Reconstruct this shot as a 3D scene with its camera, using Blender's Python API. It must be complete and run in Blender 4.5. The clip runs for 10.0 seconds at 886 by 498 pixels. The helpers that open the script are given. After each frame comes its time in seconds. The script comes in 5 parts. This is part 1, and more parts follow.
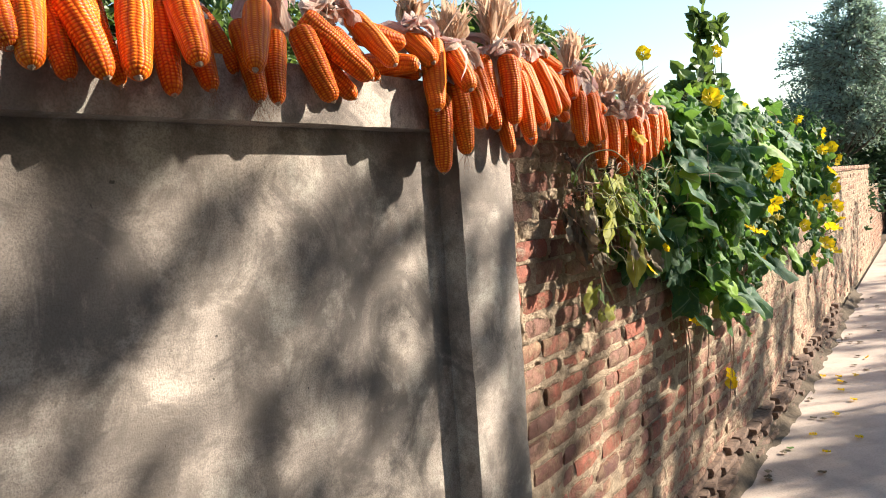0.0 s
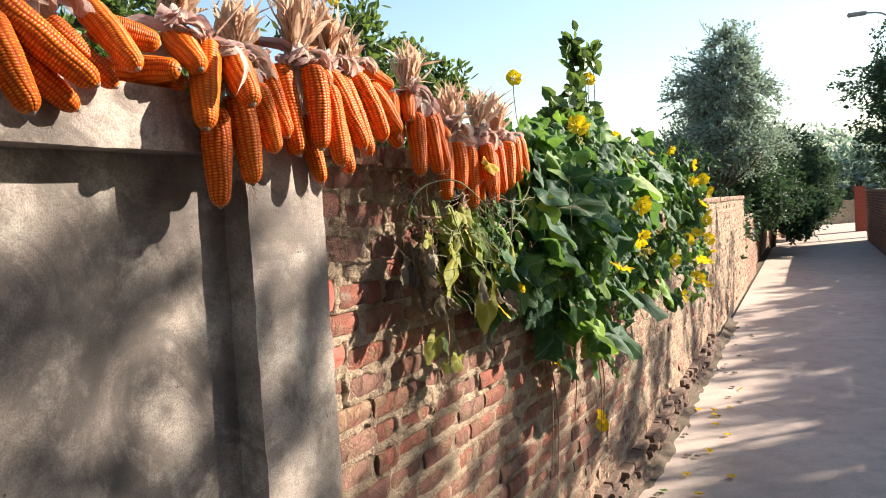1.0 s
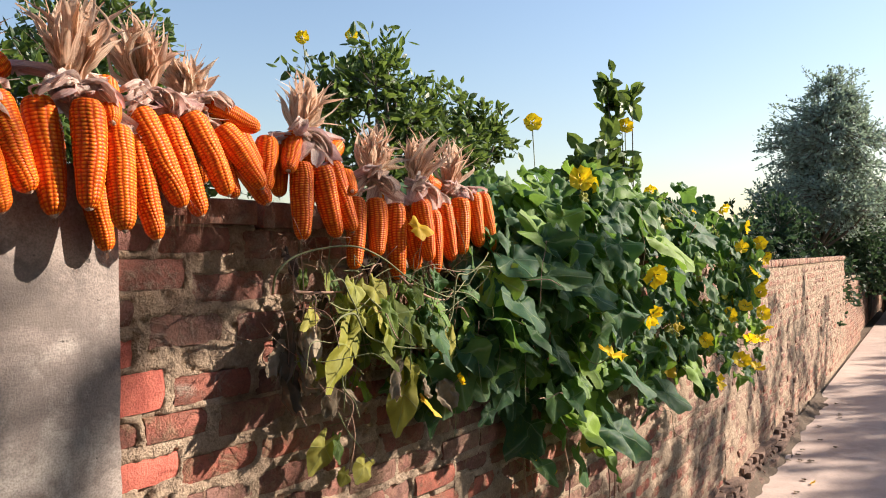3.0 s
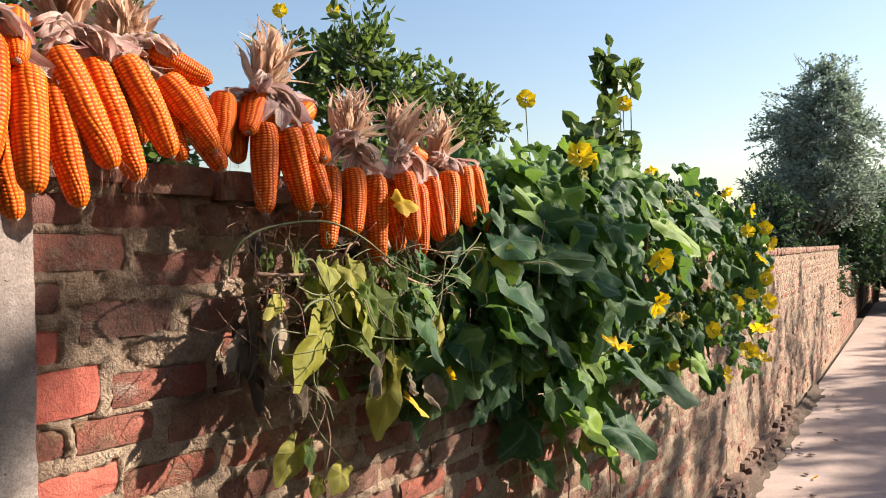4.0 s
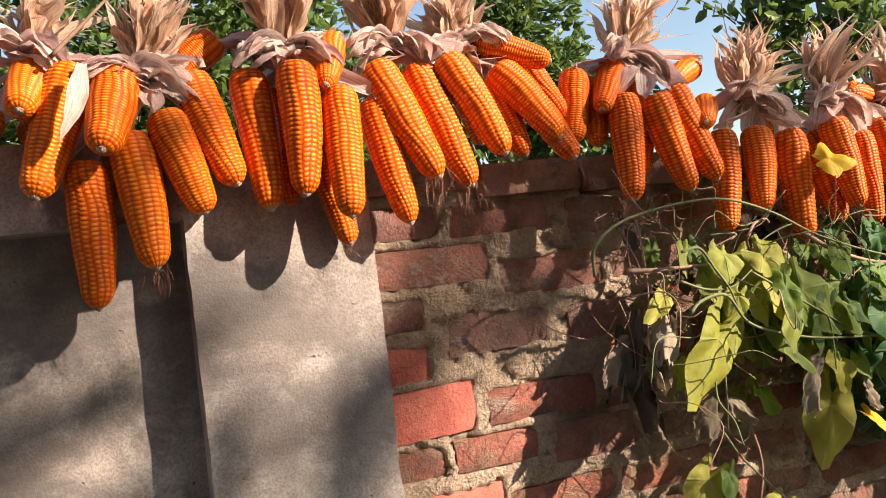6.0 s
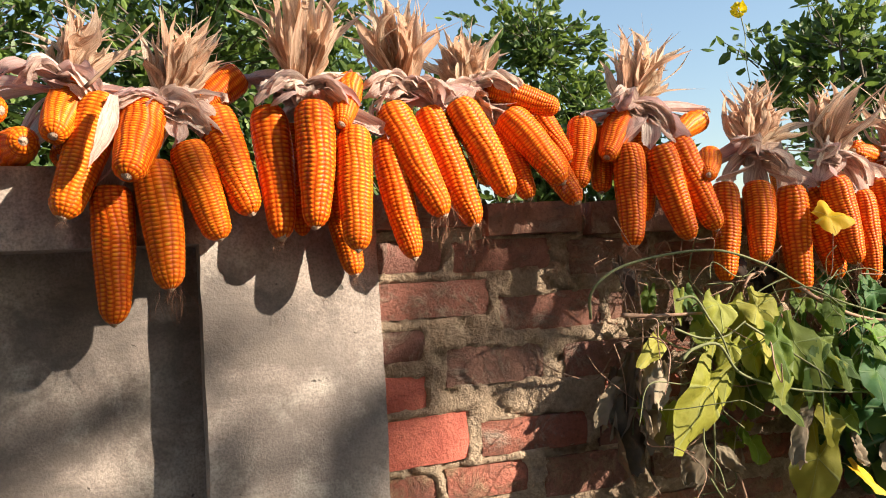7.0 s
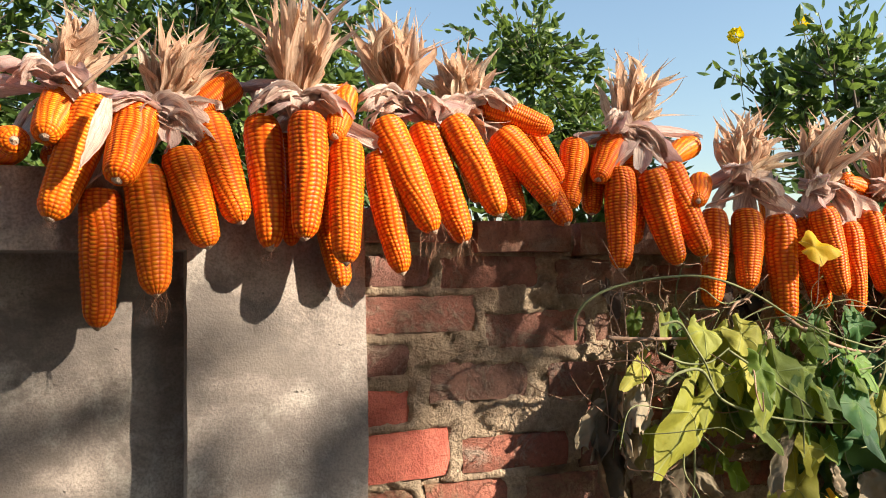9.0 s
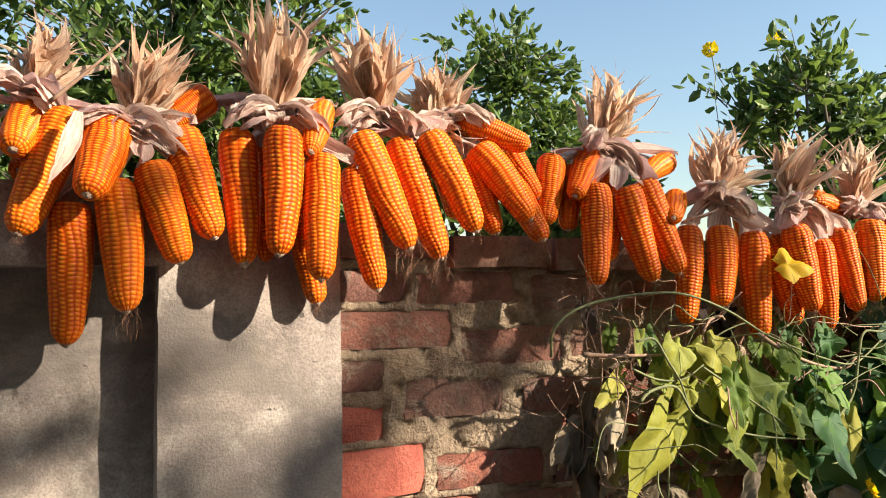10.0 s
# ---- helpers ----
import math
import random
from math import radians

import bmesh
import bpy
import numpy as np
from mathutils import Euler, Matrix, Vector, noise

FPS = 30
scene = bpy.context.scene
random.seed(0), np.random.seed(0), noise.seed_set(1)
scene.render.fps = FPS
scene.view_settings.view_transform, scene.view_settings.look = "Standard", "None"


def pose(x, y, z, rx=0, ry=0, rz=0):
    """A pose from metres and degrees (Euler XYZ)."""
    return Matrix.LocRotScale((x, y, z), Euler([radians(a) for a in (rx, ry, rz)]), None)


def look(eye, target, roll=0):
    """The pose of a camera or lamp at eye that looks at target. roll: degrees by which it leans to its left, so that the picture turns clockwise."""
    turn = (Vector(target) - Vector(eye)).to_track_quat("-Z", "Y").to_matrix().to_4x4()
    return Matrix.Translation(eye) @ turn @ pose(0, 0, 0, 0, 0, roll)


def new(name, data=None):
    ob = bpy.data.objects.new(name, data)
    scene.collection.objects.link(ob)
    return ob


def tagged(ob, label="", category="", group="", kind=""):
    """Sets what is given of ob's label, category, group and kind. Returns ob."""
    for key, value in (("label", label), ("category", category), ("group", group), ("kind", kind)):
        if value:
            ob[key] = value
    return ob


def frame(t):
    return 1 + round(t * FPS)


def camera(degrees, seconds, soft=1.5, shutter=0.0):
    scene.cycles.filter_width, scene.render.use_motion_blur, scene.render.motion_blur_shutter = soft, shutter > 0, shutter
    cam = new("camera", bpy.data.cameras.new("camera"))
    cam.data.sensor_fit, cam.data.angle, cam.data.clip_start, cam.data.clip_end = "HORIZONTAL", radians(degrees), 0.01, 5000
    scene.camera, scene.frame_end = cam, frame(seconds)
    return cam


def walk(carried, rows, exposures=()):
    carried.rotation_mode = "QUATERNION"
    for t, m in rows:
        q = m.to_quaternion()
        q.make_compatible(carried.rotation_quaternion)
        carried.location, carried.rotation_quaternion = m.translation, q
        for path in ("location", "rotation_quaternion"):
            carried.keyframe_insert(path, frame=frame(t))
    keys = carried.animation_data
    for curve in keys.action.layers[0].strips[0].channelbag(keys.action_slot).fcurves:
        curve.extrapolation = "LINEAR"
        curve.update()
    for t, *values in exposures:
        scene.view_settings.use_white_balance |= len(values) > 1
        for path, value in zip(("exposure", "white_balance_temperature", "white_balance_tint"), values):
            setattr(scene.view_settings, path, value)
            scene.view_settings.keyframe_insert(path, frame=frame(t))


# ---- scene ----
cam = camera(58.6, 10.0, soft=1.0)
PATH = [
    (0, (-1.982, -1.181, 1.644), (-0.334, -0.056, 1.512), -4.2),
    (0.5, (-1.801, -1.261, 1.629), (-0.08, -0.248, 1.499), -3.3),
    (1, (-1.573, -1.189, 1.661), (0.208, -0.283, 1.572), -3.5),
    (1.5, (-1.354, -1.168, 1.685), (0.456, -0.319, 1.659), -4.9),
    (2, (-1.179, -1.283, 1.702), (0.522, -0.232, 1.727), -3.2),
    (2.5, (-1.043, -1.398, 1.714), (0.588, -0.241, 1.761), -2.5),
    (2.7, (-0.989, -1.403, 1.728), (0.647, -0.252, 1.758), -1.8),
    (3.8, (-0.716, -1.277, 1.701), (0.984, -0.223, 1.738), -0.2),
    (4, (-0.694, -1.255, 1.691), (0.979, -0.16, 1.698), -1.2),
    (4.5, (-0.584, -1.253, 1.678), (0.897, 0.091, 1.638), -4.3),
    (5, (-0.402, -1.265, 1.69), (0.769, 0.356, 1.677), -5.8),
    (5.5, (-0.362, -1.249, 1.677), (0.52, 0.545, 1.703), -7.0),
    (6, (-0.376, -1.225, 1.693), (0.351, 0.637, 1.749), -7.0),
    (6.2, (-0.379, -1.239, 1.692), (0.318, 0.634, 1.78), -6.5),
    (7.5, (-0.363, -1.288, 1.727), (0.337, 0.582, 1.842), -2.6),
    (8, (-0.363, -1.285, 1.725), (0.333, 0.585, 1.854), -2.4),
    (8.5, (-0.366, -1.284, 1.723), (0.327, 0.587, 1.857), -2.1),
    (9, (-0.365, -1.287, 1.725), (0.342, 0.58, 1.856), -1.3),
    (9.5, (-0.359, -1.288, 1.729), (0.369, 0.569, 1.87), -1.0),
    (10, (-0.363, -1.282, 1.74), (0.4, 0.561, 1.887), -1.0),
]
walk(cam, [(t, look(eye, target, roll)) for t, eye, target, roll in PATH],
     [(0.0, 1.60, 5850, 9), (0.9, 1.54, 5900, 12), (1.6, 1.38, 5950, 15), (2.2, 1.21, 6000, 18), (4.6, 1.19, 6050, 19), (5.4, 1.44, 6250, 19), (6.4, 1.42, 6250, 17), (7.5, 1.42, 6200, 11), (10.0, 1.42, 6200, 11)])

# ---- world and sun ----
SUN_WAY = Vector((-1.15, 1.0, -0.82)).normalized()      # the way the sunlight travels
world = bpy.data.worlds.new("sky")
scene.world = world
world.use_nodes = True
wn = world.node_tree.nodes
sky = wn.new("ShaderNodeTexSky")
sky.sky_type = "NISHITA"
sky.sun_disc = False
sky.sun_elevation = math.asin(-SUN_WAY.z)
sky.sun_rotation = math.atan2(-SUN_WAY.x, -SUN_WAY.y)
sky.dust_density = 0.6
sky.air_density = 1.5
sky.ozone_density = 1.5
world.node_tree.links.new(sky.outputs[0], wn["Background"].inputs[0])
wn["Background"].inputs[1].default_value = 0.071
sun = new("sun", bpy.data.lights.new("sun", "SUN"))
sun.data.energy, sun.data.angle, sun.data.color = 5.0, radians(0.6), (1.0, 0.86, 0.68)
sun.matrix_world = look((8, -8, 12), Vector((8, -8, 12)) + SUN_WAY)


# ---- materials ----
class Mat:
    """A node material with short helpers."""

    def __init__(self, name, rough=0.8, spec=0.3):
        self.m = bpy.data.materials.new(name)
        self.m.use_nodes = True
        self.t = self.m.node_tree
        self.bsdf = self.t.nodes["Principled BSDF"]
        self.bsdf.inputs["Roughness"].default_value = rough
        self.bsdf.inputs["Specular IOR Level"].default_value = spec
        self.obj = self.node("ShaderNodeTexCoord").outputs["Object"]
        geo = self.node("ShaderNodeNewGeometry")
        self.place, self.island = geo.outputs["Position"], geo.outputs["Random Per Island"]
        self.rand = self.node("ShaderNodeObjectInfo").outputs["Random"]

    def node(self, kind):
        return self.t.nodes.new(kind)

    def link(self, a, b):
        self.t.links.new(a, b)

    def noise(self, scale, detail=5, rough=0.6, where=None, stretch=None, distortion=0.0):
        n = self.node("ShaderNodeTexNoise")
        n.inputs["Scale"].default_value, n.inputs["Detail"].default_value = scale, detail
        n.inputs["Roughness"].default_value, n.inputs["Distortion"].default_value = rough, distortion
        where = where or self.place
        if stretch:
            m = self.node("ShaderNodeMapping")
            m.inputs["Scale"].default_value = stretch
            self.link(where, m.inputs["Vector"])
            where = m.outputs[0]
        self.link(where, n.inputs["Vector"])
        return n.outputs["Fac"]

    def ramp(self, fac, *stops):
        r = self.node("ShaderNodeValToRGB")
        e = r.color_ramp.elements
        while len(e) < len(stops):
            e.new(0.5)
        for k, (p, c) in enumerate(stops):
            e[k].position = p
            e[k].color = (*c, 1) if isinstance(c, tuple) else (c, c, c, 1)
        self.link(fac, r.inputs[0])
        return r.outputs[0]

    def mix(self, fac, a, b, how="MIX"):
        n = self.node("ShaderNodeMix")
        n.data_type, n.blend_type = "RGBA", how
        for value, sock in ((fac, n.inputs[0]), (a, n.inputs[6]), (b, n.inputs[7])):
            if isinstance(value, bpy.types.NodeSocket):
                self.link(value, sock)
            else:
                sock.default_value = (*value, 1) if isinstance(value, tuple) else value
        return n.outputs[2]

    def math(self, how, a, b=0.5):
        n = self.node("ShaderNodeMath")
        n.operation = how
        for k, value in enumerate((a, b)):
            if isinstance(value, bpy.types.NodeSocket):
                self.link(value, n.inputs[k])
            else:
                n.inputs[k].default_value = value
        return n.outputs[0]

    def colour(self, socket):
        self.link(socket, self.bsdf.inputs["Base Color"])
        return self

    def bump(self, height, strength=0.4, distance=0.01):
        b = self.node("ShaderNodeBump")
        b.inputs["Strength"].default_value, b.inputs["Distance"].default_value = strength, distance
        self.link(height, b.inputs["Height"])
        self.link(b.outputs[0], self.bsdf.inputs["Normal"])
        return self

    def thin(self, socket, share=0.4):
        """Lets light through, as a leaf does."""
        tr = self.node("ShaderNodeBsdfTranslucent")
        self.link(socket, tr.inputs[0])
        mx = self.node("ShaderNodeMixShader")
        mx.inputs[0].default_value = share
        self.link(self.bsdf.outputs[0], mx.inputs[1])
        self.link(tr.outputs[0], mx.inputs[2])
        self.link(mx.outputs[0], self.t.nodes["Material Output"].inputs[0])
        return self


def make_plaster():
    m = Mat("cement_plaster", 0.92, 0.2)
    big, mid, fine = m.noise(1.7, 5, 0.6, distortion=0.8), m.noise(7, 7, 0.7, distortion=0.5), m.noise(260, 3, 0.6)
    base = m.ramp(big, (0.34, (0.208, 0.176, 0.152)), (0.5, (0.392, 0.328, 0.275)), (0.64, (0.595, 0.50, 0.412)))
    base = m.mix(m.ramp(mid, (0.47, 0.0), (0.60, 0.8)), base, (0.19, 0.160, 0.133))
    base = m.mix(m.ramp(m.noise(2.6, 7, 0.72, distortion=1.2), (0.53, 0.0), (0.60, 0.65)), base, (0.15, 0.13, 0.115))
    base = m.mix(m.ramp(m.noise(4.2, 6, 0.7), (0.54, 0.0), (0.66, 0.75)), base, (0.60, 0.54, 0.45))
    runs = m.noise(5, 5, 0.6, stretch=(3.0, 3.0, 0.25))
    base = m.mix(m.ramp(runs, (0.55, 0.0), (0.72, 0.4)), base, (0.17, 0.15, 0.13))
    pits = m.ramp(m.noise(60, 2), (0.22, 0.0), (0.27, 1.0))
    base = m.mix(pits, (0.11, 0.095, 0.08), base)
    grit = m.ramp(fine, (0.35, 0.5), (0.58, 0.0))
    base = m.mix(grit, base, (0.15, 0.13, 0.11))
    trowel = m.noise(14, 4, 0.5, stretch=(0.5, 0.5, 2.2))
    m.bump(m.math("ADD", m.math("MULTIPLY", fine, 0.42), m.math("ADD", m.math("MULTIPLY", pits, 0.4), m.math("MULTIPLY", trowel, 0.9))), 0.6, 0.004)
    return m.colour(base).m


def make_mortar():
    m = Mat("old_mortar", 0.95, 0.15)
    mid, fine = m.noise(16, 6, 0.7), m.noise(140, 4, 0.7)
    base = m.ramp(mid, (0.28, (0.23, 0.168, 0.12)), (0.48, (0.47, 0.35, 0.235)), (0.7, (0.63, 0.485, 0.33)))
    base = m.mix(m.ramp(m.noise(5, 4), (0.55, 0.0), (0.70, 0.6)), base, (0.13, 0.10, 0.078))
    base = m.mix(m.ramp(fine, (0.3, 0.45), (0.6, 0.0)), base, (0.10, 0.08, 0.06))
    m.bump(m.math("ADD", fine, m.math("MULTIPLY", mid, 1.5)), 1.0, 0.012)
    return m.colour(base).m


# Brighter red brick for a few beside the pillar, sunlight put into its colour.
def make_red_brick():
    m = Mat("sunlit_red_brick", 0.85, 0.2)
    blot, fine = m.noise(20, 6, 0.7), m.noise(150, 4, 0.7)
    base = m.ramp(blot, (0.3, (0.42, 0.11, 0.075)), (0.6, (0.60, 0.18, 0.12)), (0.8, (0.62, 0.27, 0.19)))
    base = m.mix(m.ramp(fine, (0.3, 0.5), (0.5, 0.0)), base, (0.22, 0.07, 0.05))
    return m.colour(base).bump(m.math("ADD", fine, blot), 0.7, 0.005).m


def make_brick(name="fired_brick", low=0.51, high=0.64, tan=((0.28, 0.205, 0.15), (0.48, 0.385, 0.29))):
    m = Mat(name, 0.88, 0.2)
    pick = m.math("FRACT", m.math("ADD", m.rand, m.island), 0)
    base = m.ramp(pick, (0.0, (0.32, 0.125, 0.085)), (0.16, (0.47, 0.15, 0.095)), (0.32, (0.29, 0.135, 0.10)), (0.46, (0.38, 0.175, 0.125)),
                  (0.6, (0.21, 0.10, 0.08)), (0.74, (0.42, 0.24, 0.17)), (0.88, (0.34, 0.17, 0.125)), (1.0, (0.50, 0.18, 0.115)))
    blot = m.noise(18, 6, 0.7)
    base = m.mix(m.ramp(blot, (0.44, 0.0), (0.68, 0.75)), base, (0.125, 0.066, 0.045))
    soot = m.ramp(m.noise(6.5, 5, 0.6, distortion=0.5), (0.53, 0.0), (0.69, 0.5))
    base = m.mix(soot, base, (0.085, 0.055, 0.048))
    smear = m.ramp(m.noise(11, 8, 0.78, distortion=0.8), (low, 0.0), (high, 0.92))
    base = m.mix(smear, base, m.ramp(m.noise(30, 4), (0.3, tan[0]), (0.7, tan[1])))
    fine = m.noise(170, 4, 0.75)
    base = m.mix(m.ramp(fine, (0.3, 0.5), (0.52, 0.0)), base, (0.08, 0.052, 0.042))
    m.bump(m.math("ADD", m.math("ADD", m.math("MULTIPLY", fine, 0.6), m.math("MULTIPLY", blot, 1.6)), m.math("MULTIPLY", smear, 0.8)), 0.85, 0.007)
    return m.colour(base).m


def make_road():
    m = Mat("lane_concrete", 0.86, 0.25)
    big, mid, fine = m.noise(0.7, 5), m.noise(4.5, 6, 0.65), m.noise(90, 4)
    base = m.ramp(big, (0.3, (0.45, 0.35, 0.28)), (0.7, (0.56, 0.445, 0.36)))
    base = m.mix(m.ramp(mid, (0.45, 0.0), (0.68, 0.6)), base, (0.33, 0.265, 0.215))
    base = m.mix(m.ramp(m.noise(1.9, 7, 0.7, distortion=0.9), (0.54, 0.0), (0.66, 0.6)), base, (0.60, 0.49, 0.40))
    base = m.mix(m.ramp(fine, (0.3, 0.4), (0.5, 0.0)), base, (0.23, 0.19, 0.16))
    m.bump(m.math("ADD", fine, m.math("MULTIPLY", mid, 2.0)), 0.35, 0.006)
    return m.colour(base).m


def make_soil():
    m = Mat("bare_soil", 0.95, 0.1)
    n, f = m.noise(1.6, 6), m.noise(40, 5, 0.7)
    base = m.ramp(n, (0.3, (0.11, 0.085, 0.06)), (0.7, (0.20, 0.155, 0.11)))
    base = m.mix(m.ramp(f, (0.35, 0.5), (0.6, 0.0)), base, (0.07, 0.055, 0.04))
    return m.colour(base).bump(f, 0.8, 0.02).m


def make_corn():
    """Each kernel has a yellow crown, an orange flank and a deep red gap round it; cap highlight and groove shade are
    painted in.
    """
    m = Mat("corn_kernels", 0.40, 0.16)
    a = m.node("ShaderNodeAttribute")
    a.attribute_name = "cell"
    axes = m.node("ShaderNodeSeparateXYZ")
    m.link(a.outputs["Vector"], axes.inputs[0])
    off = []
    for k in range(2):
        f = m.math("FRACT", axes.outputs[k], 0)
        off.append(m.math("POWER", m.math("ABSOLUTE", m.math("MULTIPLY", m.math("SUBTRACT", f, 0.5), 2.0), 0), 3.0))
    edge = m.math("POWER", m.math("ADD", off[0], off[1]), 0.45)
    own = m.node("ShaderNodeTexWhiteNoise")
    own.noise_dimensions = "3D"
    whole = m.node("ShaderNodeVectorMath")
    whole.operation = "FLOOR"
    m.link(a.outputs["Vector"], whole.inputs[0])
    m.link(whole.outputs[0], own.inputs["Vector"])
    one = own.outputs["Value"]
    tint = m.ramp(m.rand, (0.0, (0.57, 0.080, 0.002)), (0.5, (0.63, 0.106, 0.003)), (1.0, (0.69, 0.140, 0.004)))
    # Groove shade as a deeper tint, cap highlight as a yellower one.
    deep = m.mix(1.0, tint, (0.72, 0.56, 0.6), "MULTIPLY")
    top = m.mix(m.ramp(one, (0.0, 0.2), (1.0, 0.85)), tint, (0.88, 0.36, 0.016))
    base = m.mix(m.ramp(edge, (0.25, 0.0), (0.62, 1.0)), top, tint)
    base = m.mix(m.ramp(edge, (0.78, 0.0), (1.05, 1.0)), base, deep)
    base = m.mix(m.ramp(m.noise(38, 3), (0.52, 0.0), (0.75, 0.45)), base, (0.54, 0.080, 0.006))
    m.colour(base).bump(m.math("SUBTRACT", 1.0, edge), 0.6, 0.0012)
    m.bsdf.inputs["Subsurface Weight"].default_value = 0.3
    m.bsdf.inputs["Subsurface Scale"].default_value = 1.0
    m.bsdf.inputs["Subsurface Radius"].default_value = (0.006, 0.002, 0.0006)
    return m.m


def make_plain(name, dark, light, scale=30, rough=0.85, relief=0.4, spec=0.2):
    m = Mat(name, rough, spec)
    n = m.noise(scale, 5, 0.65)
    return m.colour(m.ramp(n, (0.3, dark), (0.7, light))).bump(n, relief, 0.003).m


def make_husk(name, colours, streak, share, depth=0.8):
    """Dry husk with streaks that run along each blade."""
    m = Mat(name, 0.72, 0.22)
    a = m.node("ShaderNodeAttribute")
    a.attribute_name = "grain"
    fibre = m.noise(3.2, 4, 0.7, where=a.outputs["Vector"])
    fine = m.noise(16.0, 3, 0.7, where=a.outputs["Vector"])
    blot = m.noise(26, 4, 0.65)
    n = len(colours)
    base = m.ramp(m.rand, *[(k / (n - 1), c) for k, c in enumerate(colours)])
    base = m.mix(m.ramp(fibre, (0.40, depth), (0.50, 0.0)), base, streak)
    base = m.mix(m.ramp(fine, (0.40, 0.65), (0.53, 0.0)), base, streak)
    base = m.mix(m.ramp(blot, (0.58, 0.0), (0.75, 0.5)), base, streak)
    m.colour(base).bump(m.math("ADD", fibre, fine), 0.6, 0.003)
    return m.thin(base, share).m


def make_leaf(name, stops, rough=0.5, share=0.35, vein=0.5, spec=0.35, young=(0.30, 0.42, 0.06)):
    m = Mat(name, rough, spec)
    pick = m.math("FRACT", m.math("ADD", m.rand, m.island), 0)
    base = m.ramp(pick, *stops)
    n = m.noise(24, 4, 0.6)
    base = m.mix(m.ramp(n, (0.35, vein), (0.65, 0.0)), base, m.mix(1.0, base, (0.55, 0.6, 0.55), "MULTIPLY"))
    base = m.mix(m.ramp(m.noise(38, 5, 0.7, distortion=0.6), (0.52, 0.0), (0.70, vein * 0.8)), base, m.mix(1.0, young, (0.85, 0.7, 0.7), "MULTIPLY"))
    a = m.node("ShaderNodeAttribute")
    a.attribute_name = "rib"
    rib = m.ramp(a.outputs["Fac"], (0.72, 0.0), (0.95, 0.55))
    base = m.mix(rib, base, m.mix(0.5, base, (0.45, 0.55, 0.30)))
    m.colour(base).bump(m.math("SUBTRACT", m.noise(45, 4), rib), 0.5, 0.005)
    return m.thin(m.mix(0.45, base, young), share).m


PLASTER, MORTAR, BRICK, RED_BRICK, ROAD, SOIL = make_plaster(), make_mortar(), make_brick(), make_red_brick(), make_road(), make_soil()
CORN = make_corn()
FAR_BRICK = make_brick("mortar_smeared_brick", 0.42, 0.56, ((0.38, 0.25, 0.16), (0.57, 0.41, 0.275)))
HUSK = make_husk("dry_husk", [(0.86, 0.64, 0.43), (0.92, 0.77, 0.56), (0.76, 0.49, 0.32), (0.94, 0.83, 0.63), (0.82, 0.56, 0.38), (0.68, 0.42, 0.27)], (0.42, 0.22, 0.125), 0.48, 0.65)
HUSK_PURPLE = make_husk("purplish_husk", [(0.86, 0.74, 0.60), (0.82, 0.62, 0.52), (0.90, 0.79, 0.65), (0.60, 0.37, 0.36), (0.86, 0.70, 0.57), (0.91, 0.81, 0.68)], (0.46, 0.29, 0.235), 0.40, 0.65)
COB_TIP = make_plain("dry_cob_tip", (0.20, 0.11, 0.06), (0.66, 0.50, 0.36), 170, 0.9, 1.0)
SILK = make_plain("corn_silk", (0.16, 0.07, 0.04), (0.36, 0.20, 0.12), 60)
VINE_LEAF = make_leaf("vine_leaf", [(0.0, (0.030, 0.088, 0.042)), (0.35, (0.048, 0.125, 0.050)), (0.6, (0.070, 0.160, 0.052)), (0.78, (0.12, 0.22, 0.062)), (0.9, (0.19, 0.32, 0.05)), (1.0, (0.29, 0.43, 0.05))], 0.58, 0.36, spec=0.2, young=(0.24, 0.42, 0.04))
MID_LEAF = make_leaf("light_vine_leaf", [(0.0, (0.055, 0.105, 0.022)), (0.4, (0.115, 0.175, 0.028)), (0.7, (0.18, 0.225, 0.05)), (1.0, (0.22, 0.285, 0.03))], 0.62, 0.4, spec=0.18, young=(0.34, 0.48, 0.05))
PALE_LEAF = make_leaf("yellowing_leaf", [(0.0, (0.29, 0.30, 0.04)), (0.35, (0.47, 0.42, 0.085)), (0.7, (0.20, 0.26, 0.035)), (1.0, (0.40, 0.36, 0.05))], 0.62, spec=0.2, young=(0.42, 0.45, 0.07))
GOLD_LEAF = make_leaf("yellow_leaf", [(0.0, (0.78, 0.50, 0.006)), (1.0, (0.84, 0.58, 0.012))], 0.6, young=(0.85, 0.58, 0.01))
DEAD_LEAF = make_leaf("withered_leaf", [(0.0, (0.105, 0.078, 0.048)), (0.5, (0.21, 0.162, 0.105)), (1.0, (0.34, 0.275, 0.185))], 0.92, 0.12, 0.7, young=(0.25, 0.18, 0.10))
# Near-black leaves: the shade behind the vine's near end, put into colour.
SHADE_SCRAP = make_leaf("shade_scrap_leaf", [(0.0, (0.05, 0.035, 0.025)), (1.0, (0.13, 0.09, 0.065))], 0.95, 0.1, young=(0.08, 0.05, 0.03))
PETAL = make_leaf("yellow_petal", [(0.0, (0.90, 0.58, 0.002)), (1.0, (0.94, 0.66, 0.004))], 0.6, 0.4, 0.15, young=(1.0, 0.75, 0.0))
CITRUS = make_leaf("citrus_leaf", [(0.0, (0.036, 0.070, 0.022)), (0.5, (0.070, 0.125, 0.034)), (0.8, (0.12, 0.19, 0.048)), (1.0, (0.20, 0.29, 0.065))], 0.45, 0.32, spec=0.4)
